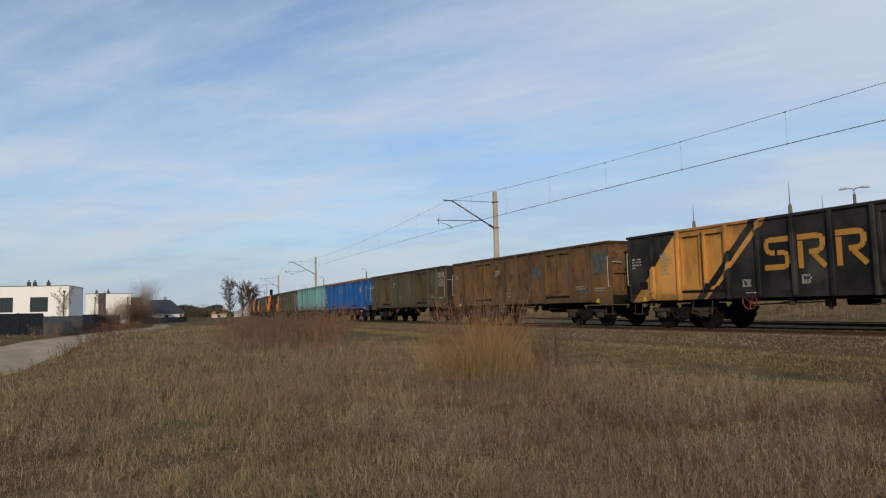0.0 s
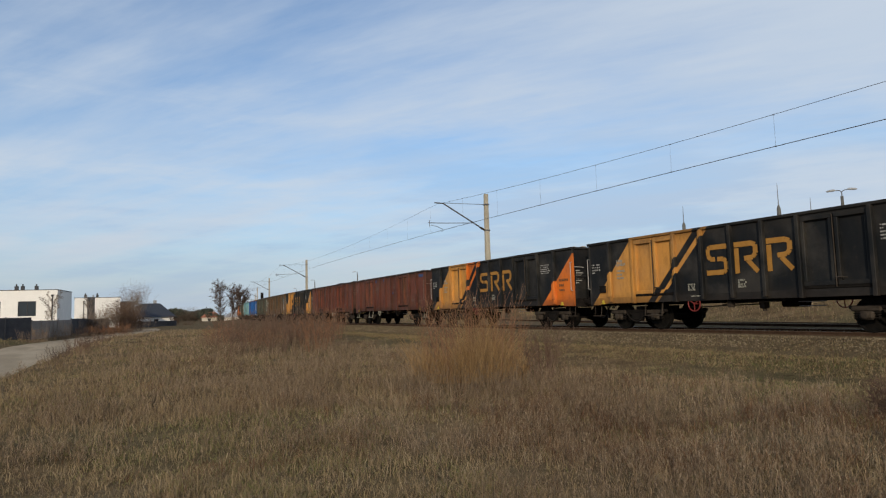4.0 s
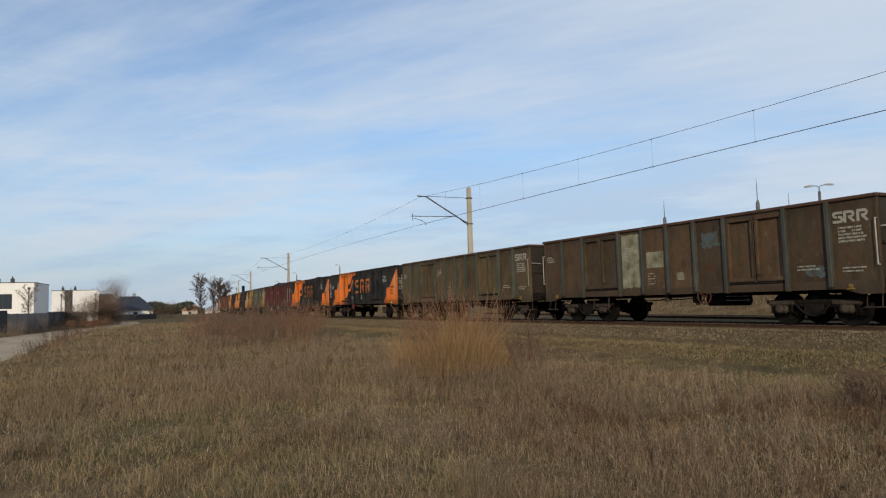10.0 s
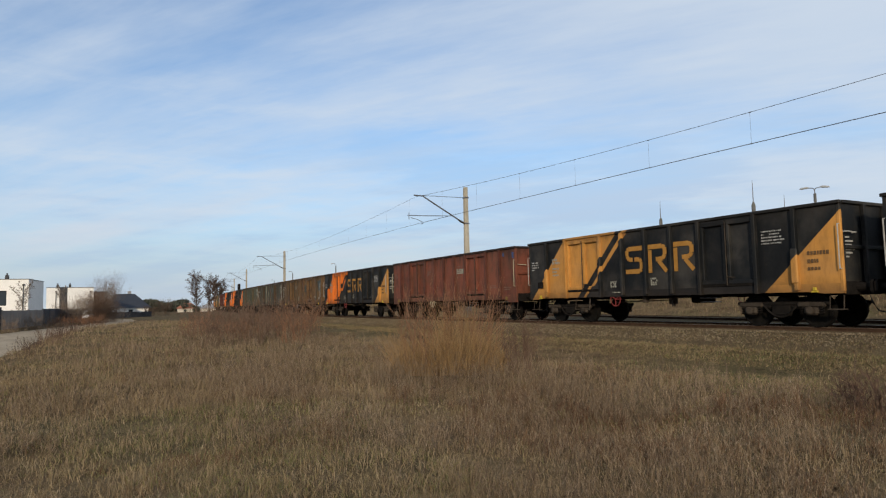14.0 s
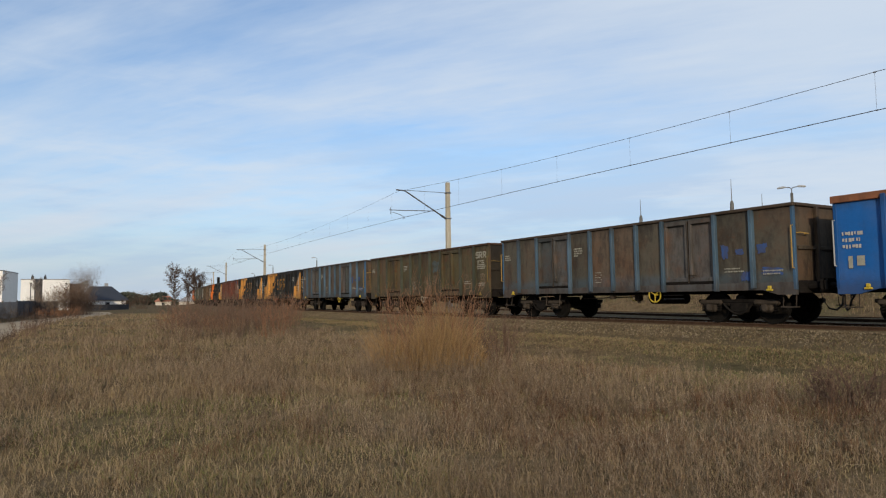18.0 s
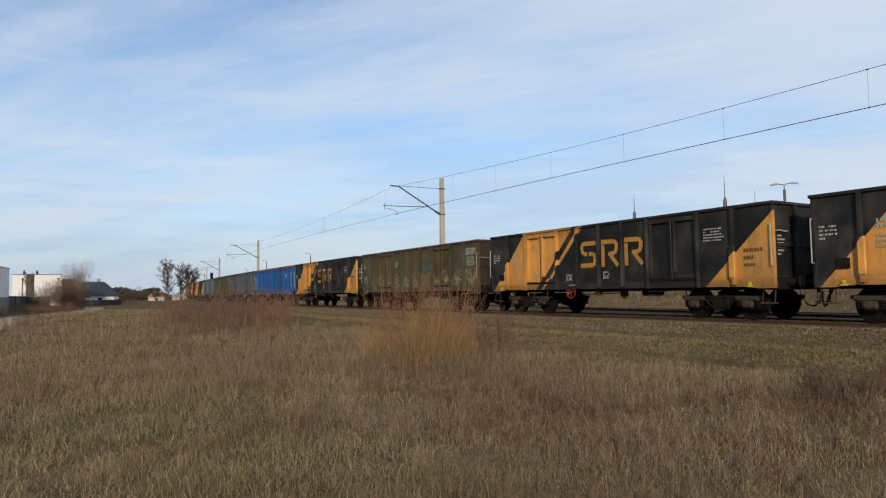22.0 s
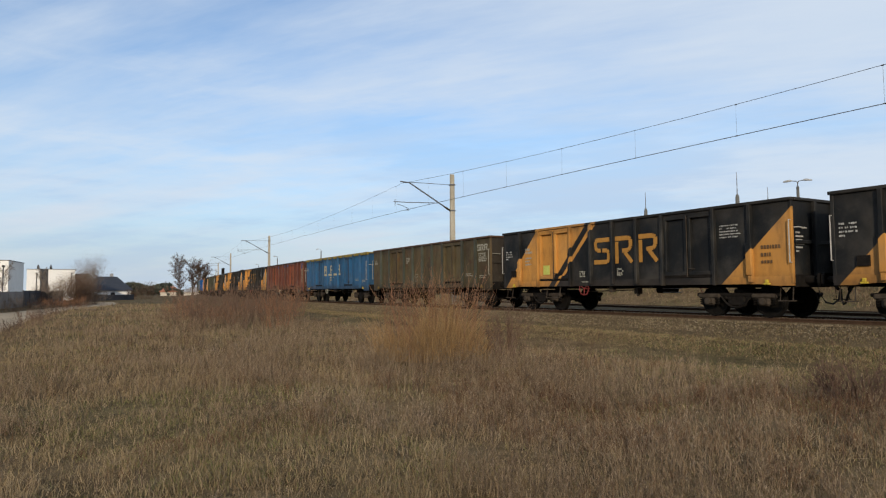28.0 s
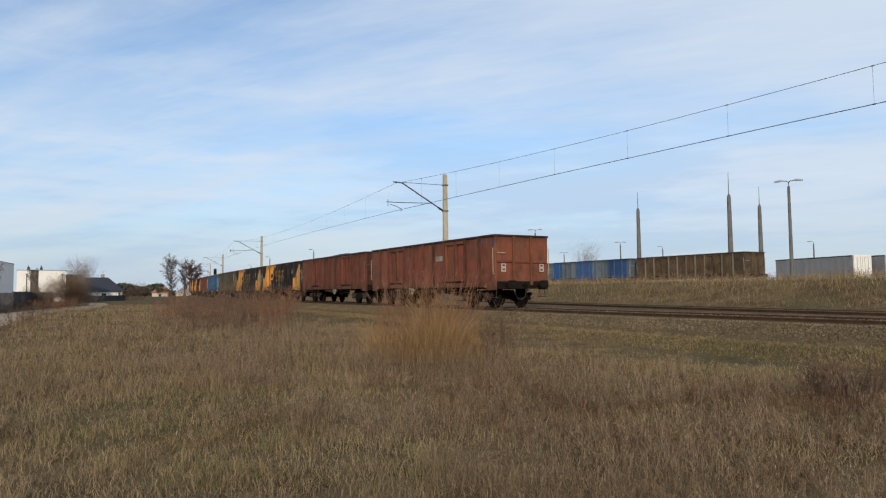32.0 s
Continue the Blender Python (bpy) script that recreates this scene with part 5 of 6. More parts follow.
def street_lamp(degrees, distance, top, arms=2):
    x, y = at_angle(degrees, distance)
    z0 = float(ground_z(x, y))
    m = empty("street_lamp", pose(x, y, z0, 0, 0, -degrees), "tall grey concrete lamp post with curved lamp arms", "street lamp", "lamps of the yard")
    h = top - z0
    bm = bmesh.new()
    tube(bm, [(0, 0, 0), (0, 0, h - 0.5)], [0.17, 0.11], 8)
    part("pole", bm, GREYPOLE, m)
    for q in (-1, 1)[:arms]:
        bm = bmesh.new()
        tube(bm, [(0, 0, h - 0.55), (0, 0, h - 0.16), (q * 0.12, 0, h - 0.03), (q * 0.5, 0, h + 0.02)], 0.04, 6)
        arm = part("arm", bm, GALVA, m)
        bm = bmesh.new()
        tube(bm, [(q * 0.42, 0, h + 0.03), (q * 0.6, 0, h + 0.04), (q * 1.0, 0, h - 0.01), (q * 1.12, 0, h - 0.03)], [0.05, 0.10, 0.085, 0.03], 8)
        part("lamp_head", bm, LAMP_HEAD, arm)


for spec in ((60.28, 64, 9.9), (40.5, 103, 9.9), (47.55, 137, 9.9), (42.9, 172, 9.9), (61.79, 150, 9.6, 1), (50.9, 150, 9.6, 1), (21.5, 149, 9.9, 1), (17.9, 182, 9.9, 1), (16.4, 240, 9.9, 1)):
    street_lamp(*spec)


def line_signal(s, off):
    m = empty("railway_signal", track_pose(s, off, -0.5), "dark railway signal on a slim post beside the track", "signal")
    bm = bmesh.new()
    tube(bm, [(0, 0, 0), (0, 0, 6.0)], 0.09, 8)
    part("post", bm, GALVA, m)
    bm = bmesh.new()
    box(bm, -0.3, 0.3, -0.12, 0.05, 4.7, 6.2, 0.05)
    part("signal_head", bm, STEEL, m)
    bm = bmesh.new()
    for k in range(9):
        tube(bm, [(-0.2, 0.3, 0.5 + k * 0.5), (0.2, 0.3, 0.5 + k * 0.5)], 0.015, 4)
    tube(bm, [(-0.2, 0.3, 0.0), (-0.2, 0.3, 5.0)], 0.02, 4)
    tube(bm, [(0.2, 0.3, 0.0), (0.2, 0.3, 5.0)], 0.02, 4)
    part("ladder", bm, GALVA, m)


line_signal(146.0, 2.9)


# ---- houses by the lane ----
def plaster(name, colour):
    return speckled(name, tuple(c * 0.93 for c in colour), colour, 0.7, 0.9, 0, 25, 0.003)


WALLWHITE, WALLGREY, WALLDARK = plaster("white render", (0.88, 0.86, 0.82)), plaster("grey render", (0.34, 0.34, 0.34)), plaster("dark grey cladding", (0.075, 0.075, 0.08))
ROOFDARK = speckled("dark roof sheet", (0.03, 0.035, 0.045), (0.055, 0.06, 0.075), 3, 0.6)
FRAME = speckled("dark window frame", (0.03, 0.03, 0.032), (0.05, 0.05, 0.052), 9, 0.5)
FENCE = speckled("anthracite fence", (0.030, 0.032, 0.040), (0.05, 0.052, 0.06), 2, 0.6)
FENCEGREY = speckled("grey brown fence", (0.20, 0.18, 0.165), (0.28, 0.255, 0.235), 2, 0.8)
REDROOF = speckled("faded red roof tiles", (0.30, 0.12, 0.075), (0.42, 0.19, 0.12), 2, 0.85)


def glass_build(n, place):
    return (0.02, 0.025, 0.03), None, 0


GLASS = material("dark window glass", glass_build, 0.06)


def flat_house(x, y, turn, wide, deep, tall, wall, windows, base=-0.8, label="white rendered flat-roofed house", chimneys=()):
    """A box house with a parapet; windows are (left, sill, width, height) on the front, which faces -y before the turn."""
    h = empty("house", pose(x, y, base, 0, 0, turn), label, "house", "houses by the lane")
    bm = bmesh.new()
    spans = sorted({0.0, wide, *[v for a, _, b, _ in windows for v in (a, a + b)]})
    levels = sorted({0.0, tall, *[v for _, a, _, b in windows for v in (a, a + b)]})
    for a0, a1 in zip(spans, spans[1:]):
        for z0, z1 in zip(levels, levels[1:]):
            inside = any(w[0] <= (a0 + a1) / 2 <= w[0] + w[2] and w[1] <= (z0 + z1) / 2 <= w[1] + w[3] for w in windows)
            if not inside:
                box(bm, a0, a1, 0, 0.4, z0, z1)
    bmesh.ops.remove_doubles(bm, verts=bm.verts, dist=0.001)
    part("front_wall", bm, wall, h)
    for name, r, mat in (("side_wall", (0, 0.35, 0.4, deep), wall), ("side_wall", (wide - 0.35, wide, 0.4, deep), wall), ("back_wall", (0.35, wide - 0.35, deep - 0.35, deep), wall)):
        bm = bmesh.new()
        box(bm, *r, 0, tall)
        part(name, bm, mat, h)
    bm = bmesh.new()
    box(bm, 0.35, wide - 0.35, 0.4, deep - 0.35, tall - 0.6, tall - 0.35)
    roof = part("roof", bm, ROOFDARK, h)
    bm = bmesh.new()
    for r in ((-0.05, wide + 0.05, -0.05, 0.45), (-0.05, wide + 0.05, deep - 0.45, deep + 0.05), (-0.05, 0.45, 0.45, deep - 0.45), (wide - 0.45, wide + 0.05, 0.45, deep - 0.45)):
        box(bm, *r, tall, tall + 0.09, 0.01)
    part("coping", bm, FRAME, roof)
    for a in chimneys:
        bm = bmesh.new()
        box(bm, wide * a, wide * a + 0.45, 2.0, 2.4, tall - 0.4, tall + 0.7, 0.02)
        tube(bm, [(wide * a + 0.22, 2.2, tall + 0.7), (wide * a + 0.22, 2.2, tall + 1.0)], 0.1, 8)
        part("chimney", bm, WALLDARK, roof)
    for a, z, b, t in windows:
        bm = bmesh.new()
        for r in ((a, a + b, z, z + 0.09), (a, a + b, z + t - 0.09, z + t), (a, a + 0.09, z + 0.09, z + t - 0.09), (a + b - 0.09, a + b, z + 0.09, z + t - 0.09), (a + b / 2 - 0.04, a + b / 2 + 0.04, z + 0.09, z + t - 0.09)):
            box(bm, r[0], r[1], 0.14, 0.24, r[2], r[3])
        window = part("window", bm, FRAME, h)
        for a0, a1 in ((a + 0.09, a + b / 2 - 0.04), (a + b / 2 + 0.04, a + b - 0.09)):
            bm = bmesh.new()
            box(bm, a0, a1, 0.18, 0.20, z + 0.09, z + t - 0.09)
            part("pane", bm, GLASS, window)
    bm = bmesh.new()
    tube(bm, [(wide - 0.62, -0.08, 0), (wide - 0.62, -0.08, tall - 0.9)], 0.06, 6)
    box(bm, wide - 0.76, wide - 0.48, -0.2, -0.002, tall - 0.9, tall - 0.65)
    part("downpipe", bm, FRAME, h)
    return h


def pitched_house(x, y, turn, wide, deep, eaves, ridge, wall, roofing, label, base=-0.8):
    h = empty("house", pose(x, y, base, 0, 0, turn), label, "house", "far houses")
    bm = bmesh.new()
    box(bm, 0, wide, 0, deep, 0, eaves)
    part("wall", bm, wall, h)
    bm = bmesh.new()
    e = 0.5
    pts = [(-e, -e, eaves - 0.1), (wide + e, -e, eaves - 0.1), (wide + e, deep + e, eaves - 0.1), (-e, deep + e, eaves - 0.1), (wide * 0.22, deep / 2, ridge), (wide * 0.78, deep / 2, ridge)]
    v = [bm.verts.new(p) for p in pts]
    for f in ((0, 1, 5, 4), (1, 2, 5), (2, 3, 4, 5), (3, 0, 4), (3, 2, 1, 0)):
        bm.faces.new([v[i] for i in f])
    roof = part("roof", bm, roofing, h)
    bm = bmesh.new()
    box(bm, wide * 0.6, wide * 0.6 + 0.6, deep * 0.5, deep * 0.5 + 0.6, ridge - 1.0, ridge + 0.7)
    part("chimney", bm, WALLGREY, roof)
    bm = bmesh.new()
    box(bm, wide * 0.42, wide * 0.42 + 0.9, -0.04, 0.05, eaves - 1.4, eaves - 0.5)
    part("window", bm, GLASS, h)
    return h


def by_ray(turn, distance):
    return distance * math.sin(turn), distance * math.cos(turn)


flat_house(-23.2, 113.85, -10, 21.0, 10, 6.1, WALLWHITE, ((16.1, 2.45, 2.25, 2.1), (12.0, 2.45, 2.0, 2.1), (7.5, 2.45, 2.0, 2.1)), chimneys=(0.72, 0.757, 0.84))
flat_house(-0.5, 151.6, 0, 2.25, 9, 6.1, WALLWHITE, (), label="white rendered house wing beside a dark stair block", chimneys=(0.75,))
flat_house(1.75, 151.3, 0, 1.35, 9, 6.15, WALLDARK, (), label="dark clad stair block between two white houses", chimneys=())
flat_house(3.10, 151.0, 0, 4.6, 10, 6.1, WALLWHITE, (), label="white rendered house with a plain wall", chimneys=(0.05,))
flat_house(8.1, 155.0, 20, 2.6, 10, 5.3, WALLDARK, (), label="dark grey flat-roofed house", chimneys=())
pitched_house(12.2, 163, 12, 7.5, 9, 2.0, 5.1, WALLWHITE, ROOFDARK, "low house with a pale wall and dark roof")
pitched_house(39.3, 252, -20, 5.2, 9, 1.5, 3.3, plaster("cream render", (0.55, 0.50, 0.42)), REDROOF, "far house with a faded red roof")
pitched_house(46.6, 249, -20, 6.0, 9, 1.4, 3.0, plaster("pale cream render", (0.52, 0.48, 0.42)), WALLGREY, "far house with a pale grey roof")


def fence(points, tall, mat, label, step=2.5):
    """Panels between posts along a line."""
    f = empty("fence", pose(0, 0, 0), label, "fence", "garden fences")
    for (x0, y0), (x1, y1) in zip(points, points[1:]):
        length = math.hypot(x1 - x0, y1 - y0)
        n = max(1, round(length / step))
        turn = math.degrees(math.atan2(y1 - y0, x1 - x0))
        for i in range(n):
            u = i / n
            m = pose(x0 + (x1 - x0) * u, y0 + (y1 - y0) * u, float(ground_z(x0, y0)) - 0.05, 0, 0, turn)
            bm = bmesh.new()
            box(bm, -0.05, 0.05, -0.05, 0.05, 0, tall + 0.05)
            part("post", bm, mat, f).matrix_basis = m
            bm = bmesh.new()
            box(bm, 0.06, length / n - 0.06, -0.02, 0.02, 0.08, tall, 0.012)
            part("panel", bm, mat, f).matrix_basis = m


fence(((-24, 47), (-8.2, 58.6), (-3.2, 63.5)), 1.85, FENCE, "anthracite panel fence along the lane")
fence(((-3.2, 63.6), (-0.5, 76.5)), 1.58, FENCEGREY, "grey-brown board fence along the lane")
fence(((-0.5, 76.7), (1.1, 85.0), (3.6, 95.0)), 1.65, FENCE, "anthracite panel fence along the lane")
fence(((9.4, 136.0), (17.2, 140)), 1.15, FENCE, "low anthracite panel fence along the lane")


# ---- plants ----
TWIG = island("bare brown twigs", (0.040, 0.028, 0.020), (0.085, 0.058, 0.044), (0.15, 0.11, 0.085))
PALETWIG = island("pale grey bare twigs", (0.14, 0.115, 0.095), (0.20, 0.165, 0.14), (0.27, 0.23, 0.20))
REDTWIG = island("reddish dry twigs", (0.11, 0.060, 0.038), (0.20, 0.105, 0.062), (0.28, 0.165, 0.10))
SHRUB = island("purple-brown dry shrub twigs", (0.060, 0.040, 0.032), (0.11, 0.070, 0.052), (0.165, 0.108, 0.078))
HEDGETWIG = island("grey-brown hedge twigs", (0.115, 0.082, 0.060), (0.175, 0.130, 0.098), (0.25, 0.195, 0.155))
RUSTTWIG = island("rust-brown bare twigs", (0.078, 0.048, 0.034), (0.135, 0.088, 0.063), (0.20, 0.140, 0.102))
BARK = speckled("grey brown bark", (0.05, 0.04, 0.033), (0.10, 0.08, 0.065), 3, 0.9)
# Foliage tones lifted towards grey, so the distant haze sits in the colour.
NEEDLES = island("hazed evergreen foliage", (0.040, 0.048, 0.036), (0.066, 0.072, 0.054), (0.10, 0.10, 0.078))


def ribbons(points_from, points_to, width0, width1, rng):
    """Thin three-sided twigs between pairs of points, as arrays."""
    a, b = np.asarray(points_from), np.asarray(points_to)
    way = b - a
    way /= np.linalg.norm(way, axis=1, keepdims=True) + 1e-9
    ref = np.where(np.abs(way[:, 2:3]) < 0.9, [[0, 0, 1.0]], [[0, 1.0, 0]])
    s = np.cross(way, ref)
    s /= np.linalg.norm(s, axis=1, keepdims=True)
    u = np.cross(s, way)
    rings = []
    for base, width in ((a, width0), (b, width1)):
        for k in range(3):
            c, d = math.cos(k * math.tau / 3), math.sin(k * math.tau / 3)
            rings.append(base + (s * c + u * d) * np.reshape(width, (-1, 1)))
    verts = np.stack(rings, 1).reshape(-1, 3)
    i = np.arange(len(a))[:, None] * 6
    faces = np.concatenate([i + np.array([[k, (k + 1) % 3, 3 + (k + 1) % 3, 3 + k]]) for k in range(3)])
    return verts, faces


def bare_plant(name, x, y, segs, mat, label, category, group="", trunk_levels=0.05):
    z = float(ground_z(x, y))
    m = empty(name, pose(x, y, z), label, category, group)
    thick = [s for s in segs if s[2] > trunk_levels]
    thin = [s for s in segs if s[2] <= trunk_levels]
    for part_name, some, stuff in (("trunk", thick, BARK), ("branchwork", thin, mat)):
        if some:
            v, f = ribbons([s[0] for s in some], [s[1] for s in some], [s[2] for s in some], [s[3] for s in some], None)
            piece = sheet(part_name, v, f, stuff)
            piece.parent = m
            if part_name == "branchwork":
                tagged(piece, kind="stuff")
    return m


rng = np.random.default_rng(3)


def bush(x, y, height, radius, stems, mat, label, twigs=3):
    segs = []
    for _ in range(stems):
        a, r = rng.uniform(0, math.tau), radius * math.sqrt(rng.uniform(0, 1)) * 0.6
        base = np.array([r * math.cos(a), r * math.sin(a), 0])
        h = height * rng.uniform(0.55, 1.0)
        way = np.array([math.cos(a) * radius / height * 0.6 * rng.uniform(0, 1), math.sin(a) * radius / height * 0.6 * rng.uniform(0, 1), 1.0]) + rng.normal(0, 0.1, 3)
        p = base
        for k in range(4):
            q = p + way / np.linalg.norm(way) * h / 4
            segs.append((p, q, 0.008 - 0.0015 * k, 0.0065 - 0.0015 * k))
            for _ in range(twigs if k else 0):
                d = way + rng.normal(0, 0.5, 3)
                segs.append((q, q + d / np.linalg.norm(d) * h * rng.uniform(0.12, 0.32), 0.004, 0.002))
            way = way + rng.normal(0, 0.12, 3)
            p = q
    bare_plant("bush", x, y, segs, mat, label, "bush", "bushes", 1.0)


def upright_tree(turn, distance, height, label, crown=0.3, thick=0.12, mat=TWIG, limbs=26, bare=0.18):
    """A winter tree with one straight trunk, rising limbs and fine twigs in an oval crown."""
    x, y = by_ray(turn, distance)
    segs, fine = [], max(0.009, 0.00010 * distance)
    p = np.array([0.0, 0.0, 0.0])
    trunk = [p]
    for k in range(9):
        q = p + np.array([rng.normal(0, 0.012), rng.normal(0, 0.012), 1 / 9]) * height * 0.95
        segs.append((p, q, thick * (1 - 0.1 * k), thick * (0.9 - 0.1 * k)))
        trunk.append(q)
        p = q
    for i in range(limbs):
        u = bare + (0.97 - bare) * (i + rng.uniform(0, 1)) / limbs
        k = min(8, int(u * 9))
        root = trunk[k] + (trunk[k + 1] - trunk[k]) * (u * 9 - k)
        a = rng.uniform(0, math.tau)
        long = height * crown * (0.35 + 0.65 * math.sin(math.pi * min(1.0, 0.25 + 0.75 * (1 - u)) ** 0.8)) * rng.uniform(0.6, 1.1)
        way = np.array([math.cos(a), math.sin(a), rng.uniform(0.5, 1.3)])
        way /= np.linalg.norm(way)
        last, width = root, thick * 0.34 * (1.1 - u)
        for j in range(4):
            tip = last + way * long / 4
            segs.append((last, tip, max(fine * 1.2, width * (1 - 0.2 * j)), max(fine, width * (0.8 - 0.2 * j))))
            for _ in range(8):
                side = way + rng.normal(0, 0.6, 3)
                side /= np.linalg.norm(side)
                end = tip + side * long * rng.uniform(0.15, 0.36)
                segs.append((tip, end, fine, fine * 0.7))
                for _ in range(2):
                    fork = side + rng.normal(0, 0.5, 3)
                    mid = tip + (end - tip) * rng.uniform(0.3, 0.9)
                    segs.append((mid, mid + fork / np.linalg.norm(fork) * long * rng.uniform(0.08, 0.18), fine * 0.8, fine * 0.5))
            way = way + rng.normal(0, 0.16, 3) + np.array([0, 0, 0.10])
            way /= np.linalg.norm(way)
            last = tip
    bare_plant("tree", x, y, segs, mat, label, "tree", "bare trees", 0.045)


bush(*by_ray(0.7827, 150), 9.6, 1.5, 120, PALETWIG, "tall pale bare tree shrub beyond the yard", 6)
for turn, distance, height in ((0.0705, 130, 7.2), (0.0630, 127, 6.2)):
    bush(*by_ray(turn, distance), height, 1.5, 130, PALETWIG, "tall pale bare tree shrub with fine upright twigs", 6)
upright_tree(-0.028, 79, 3.9, "slim pale bare tree before the white house", 0.32, 0.045, PALETWIG, 20, 0.3)
upright_tree(0.013, 88, 3.6, "slim pale bare tree before the white house", 0.32, 0.045, PALETWIG, 20, 0.3)
for turn, distance, height, wide in ((0.179, 205, 10.6, 0.25), (0.1975, 207, 9.2, 0.33), (0.2065, 203, 8.4, 0.30), (0.2150, 204, 7.9, 0.18)):
    upright_tree(turn, distance, height, "tall dark bare tree by the railway", wide * 1.12, 0.2, TWIG, 54)
for x, y, tall, wide, mat in ((3.2, 88, 2.7, 1.6, HEDGETWIG), (4.3, 90.5, 3.5, 1.5, RUSTTWIG), (4.9, 91, 3.6, 1.4, RUSTTWIG), (5.5, 92, 3.4, 1.4, RUSTTWIG), (1.6, 84.5, 2.2, 1.5, HEDGETWIG), (2.4, 86, 2.5, 1.4, HEDGETWIG), (7.6, 98, 1.9, 1.6, HEDGETWIG), (6.6, 95, 2.4, 1.5, RUSTTWIG)):
    bush(x, y, tall, wide, 130 if mat is RUSTTWIG else 80, mat, "bare reddish-brown bush beside the lane", 5)
for k in range(9):
    y = 60.5 + 2.0 * k
    bush(-3.1 + 0.215 * (y - 61) + 0.35 * math.sin(k * 2.1), y - 0.8, 1.0 + 0.35 * math.sin(k * 1.7), 0.9, 26, HEDGETWIG, "brown weeds and brambles before the garden fence", 4)
for x, y, tall, wide in ((2.6, 80, 1.0, 1.5), (4.2, 83, 1.2, 1.6), (0.9, 77, 0.9, 1.3)):
    bush(x, y, tall, wide, 90, REDTWIG, "low tawny weeds before the garden fence", 5)
for turn, d, tall, wide in ((0.1375, 153, 3.3, 2.3), (0.120, 158, 2.0, 1.6)):
    bush(d * math.sin(turn), d * math.cos(turn), tall, wide, 150, TWIG, "dense dark bare bush at the lane's end", 6)


def far_wood(turn0, turn1, distance, tall, count, label):
    """A far belt of trees: many small leafy clumps."""
    v, f = [], []
    for i in range(count):
        a = rng.uniform(turn0, turn1)
        d = distance * rng.uniform(0.97, 1.05)
        top = tall * (0.65 + 0.35 * math.sin(a * 90) * math.sin(a * 37 + 1))
        c = np.array([d * math.sin(a), d * math.cos(a), -0.6 + top * math.sqrt(rng.uniform(0, 1))])
        for k in range(3):
            p = c + rng.normal(0, 0.34, (3, 3))
            f.append((len(v), len(v) + 1, len(v) + 2))
            v += list(p)
    tagged(sheet("far_wood", v, f, NEEDLES), label, "wood", kind="stuff")


far_wood(0.105, 0.170, 285, 5.2, 3000, "far belt of dark trees on the horizon")
far_wood(0.160, 0.235, 262, 3.2, 2200, "dark far hedge and trees beside the railway")

for k in range(22):
    turn, d = 0.178 + 0.0075 * k + 0.004 * math.sin(k * 2.1), 36 + 9 * math.sin(k * 2.7)
    bush(d * math.sin(turn), d * math.cos(turn), 1.15 + 0.42 * math.sin(k * 1.9) + 0.012 * k, 1.1, 42, RUSTTWIG if k % 3 else REDTWIG, "dry reddish-brown shrub at the edge of the field", 4)
for k in range(12):
    y = 27 + 3.4 * k
    x = float(road_middle(y)) + 3.3 + 0.5 * math.sin(k * 2.3)
    bush(x, y, 0.62 + 0.2 * math.sin(k * 1.9), 0.7, 30, RUSTTWIG if k % 2 else TWIG, "low dry weed clump on the lane's verge", 3)
bush(8.9, 11.75, 1.1, 0.5, 45, RUSTTWIG, "red-brown shrub beside the willow bush", 4)
bush(9.6, 4.75, 0.6, 0.8, 90, SHRUB, "dark purple-brown low shrub in the field", 4)

# the willow bush with golden shoots
wx, wy = 7.7, 12.75
golden = empty("willow_bush", pose(wx, wy, float(ground_z(wx, wy))), "willow bush of dense golden shoots and taller reddish stems", "bush")
GOLDTWIG = island("golden willow shoots", (0.19, 0.116, 0.055), (0.30, 0.188, 0.088), (0.40, 0.275, 0.142))
seg_a, seg_b, w_a, w_b = [], [], [], []
for i in range(2300):
    a, q = rng.uniform(0, math.tau), math.sqrt(rng.uniform(0, 1))
    p = np.array([1.15 * q * math.cos(a) + rng.normal(0, 0.12), 0.8 * q * math.sin(a), 0.0])
    way = np.array([0.30 * q * math.cos(a) + rng.normal(0, 0.2), 0.5 * q * math.sin(a) + rng.normal(0, 0.12), 1.0])
    tall = rng.uniform(0.5, 1.55) * (1.0 - 0.3 * q * q) * (0.85 + 0.25 * math.sin(4.1 * p[0] + 0.7))
    for k in range(4):
        q = p + way * tall / 4
        seg_a.append(p), seg_b.append(q), w_a.append(0.0052 - 0.001 * k), w_b.append(0.0042 - 0.001 * k)
        way = way + rng.normal(0, 0.16, 3) * (1, 1, 0.3)
        p = q
v, f = ribbons(seg_a, seg_b, w_a, w_b, None)
turned_bush = np.array([[math.cos(-0.56), -math.sin(-0.56), 0], [math.sin(-0.56), math.cos(-0.56), 0], [0, 0, 1]])
sheet("shoot_mass", v @ turned_bush.T, f, GOLDTWIG).parent = golden
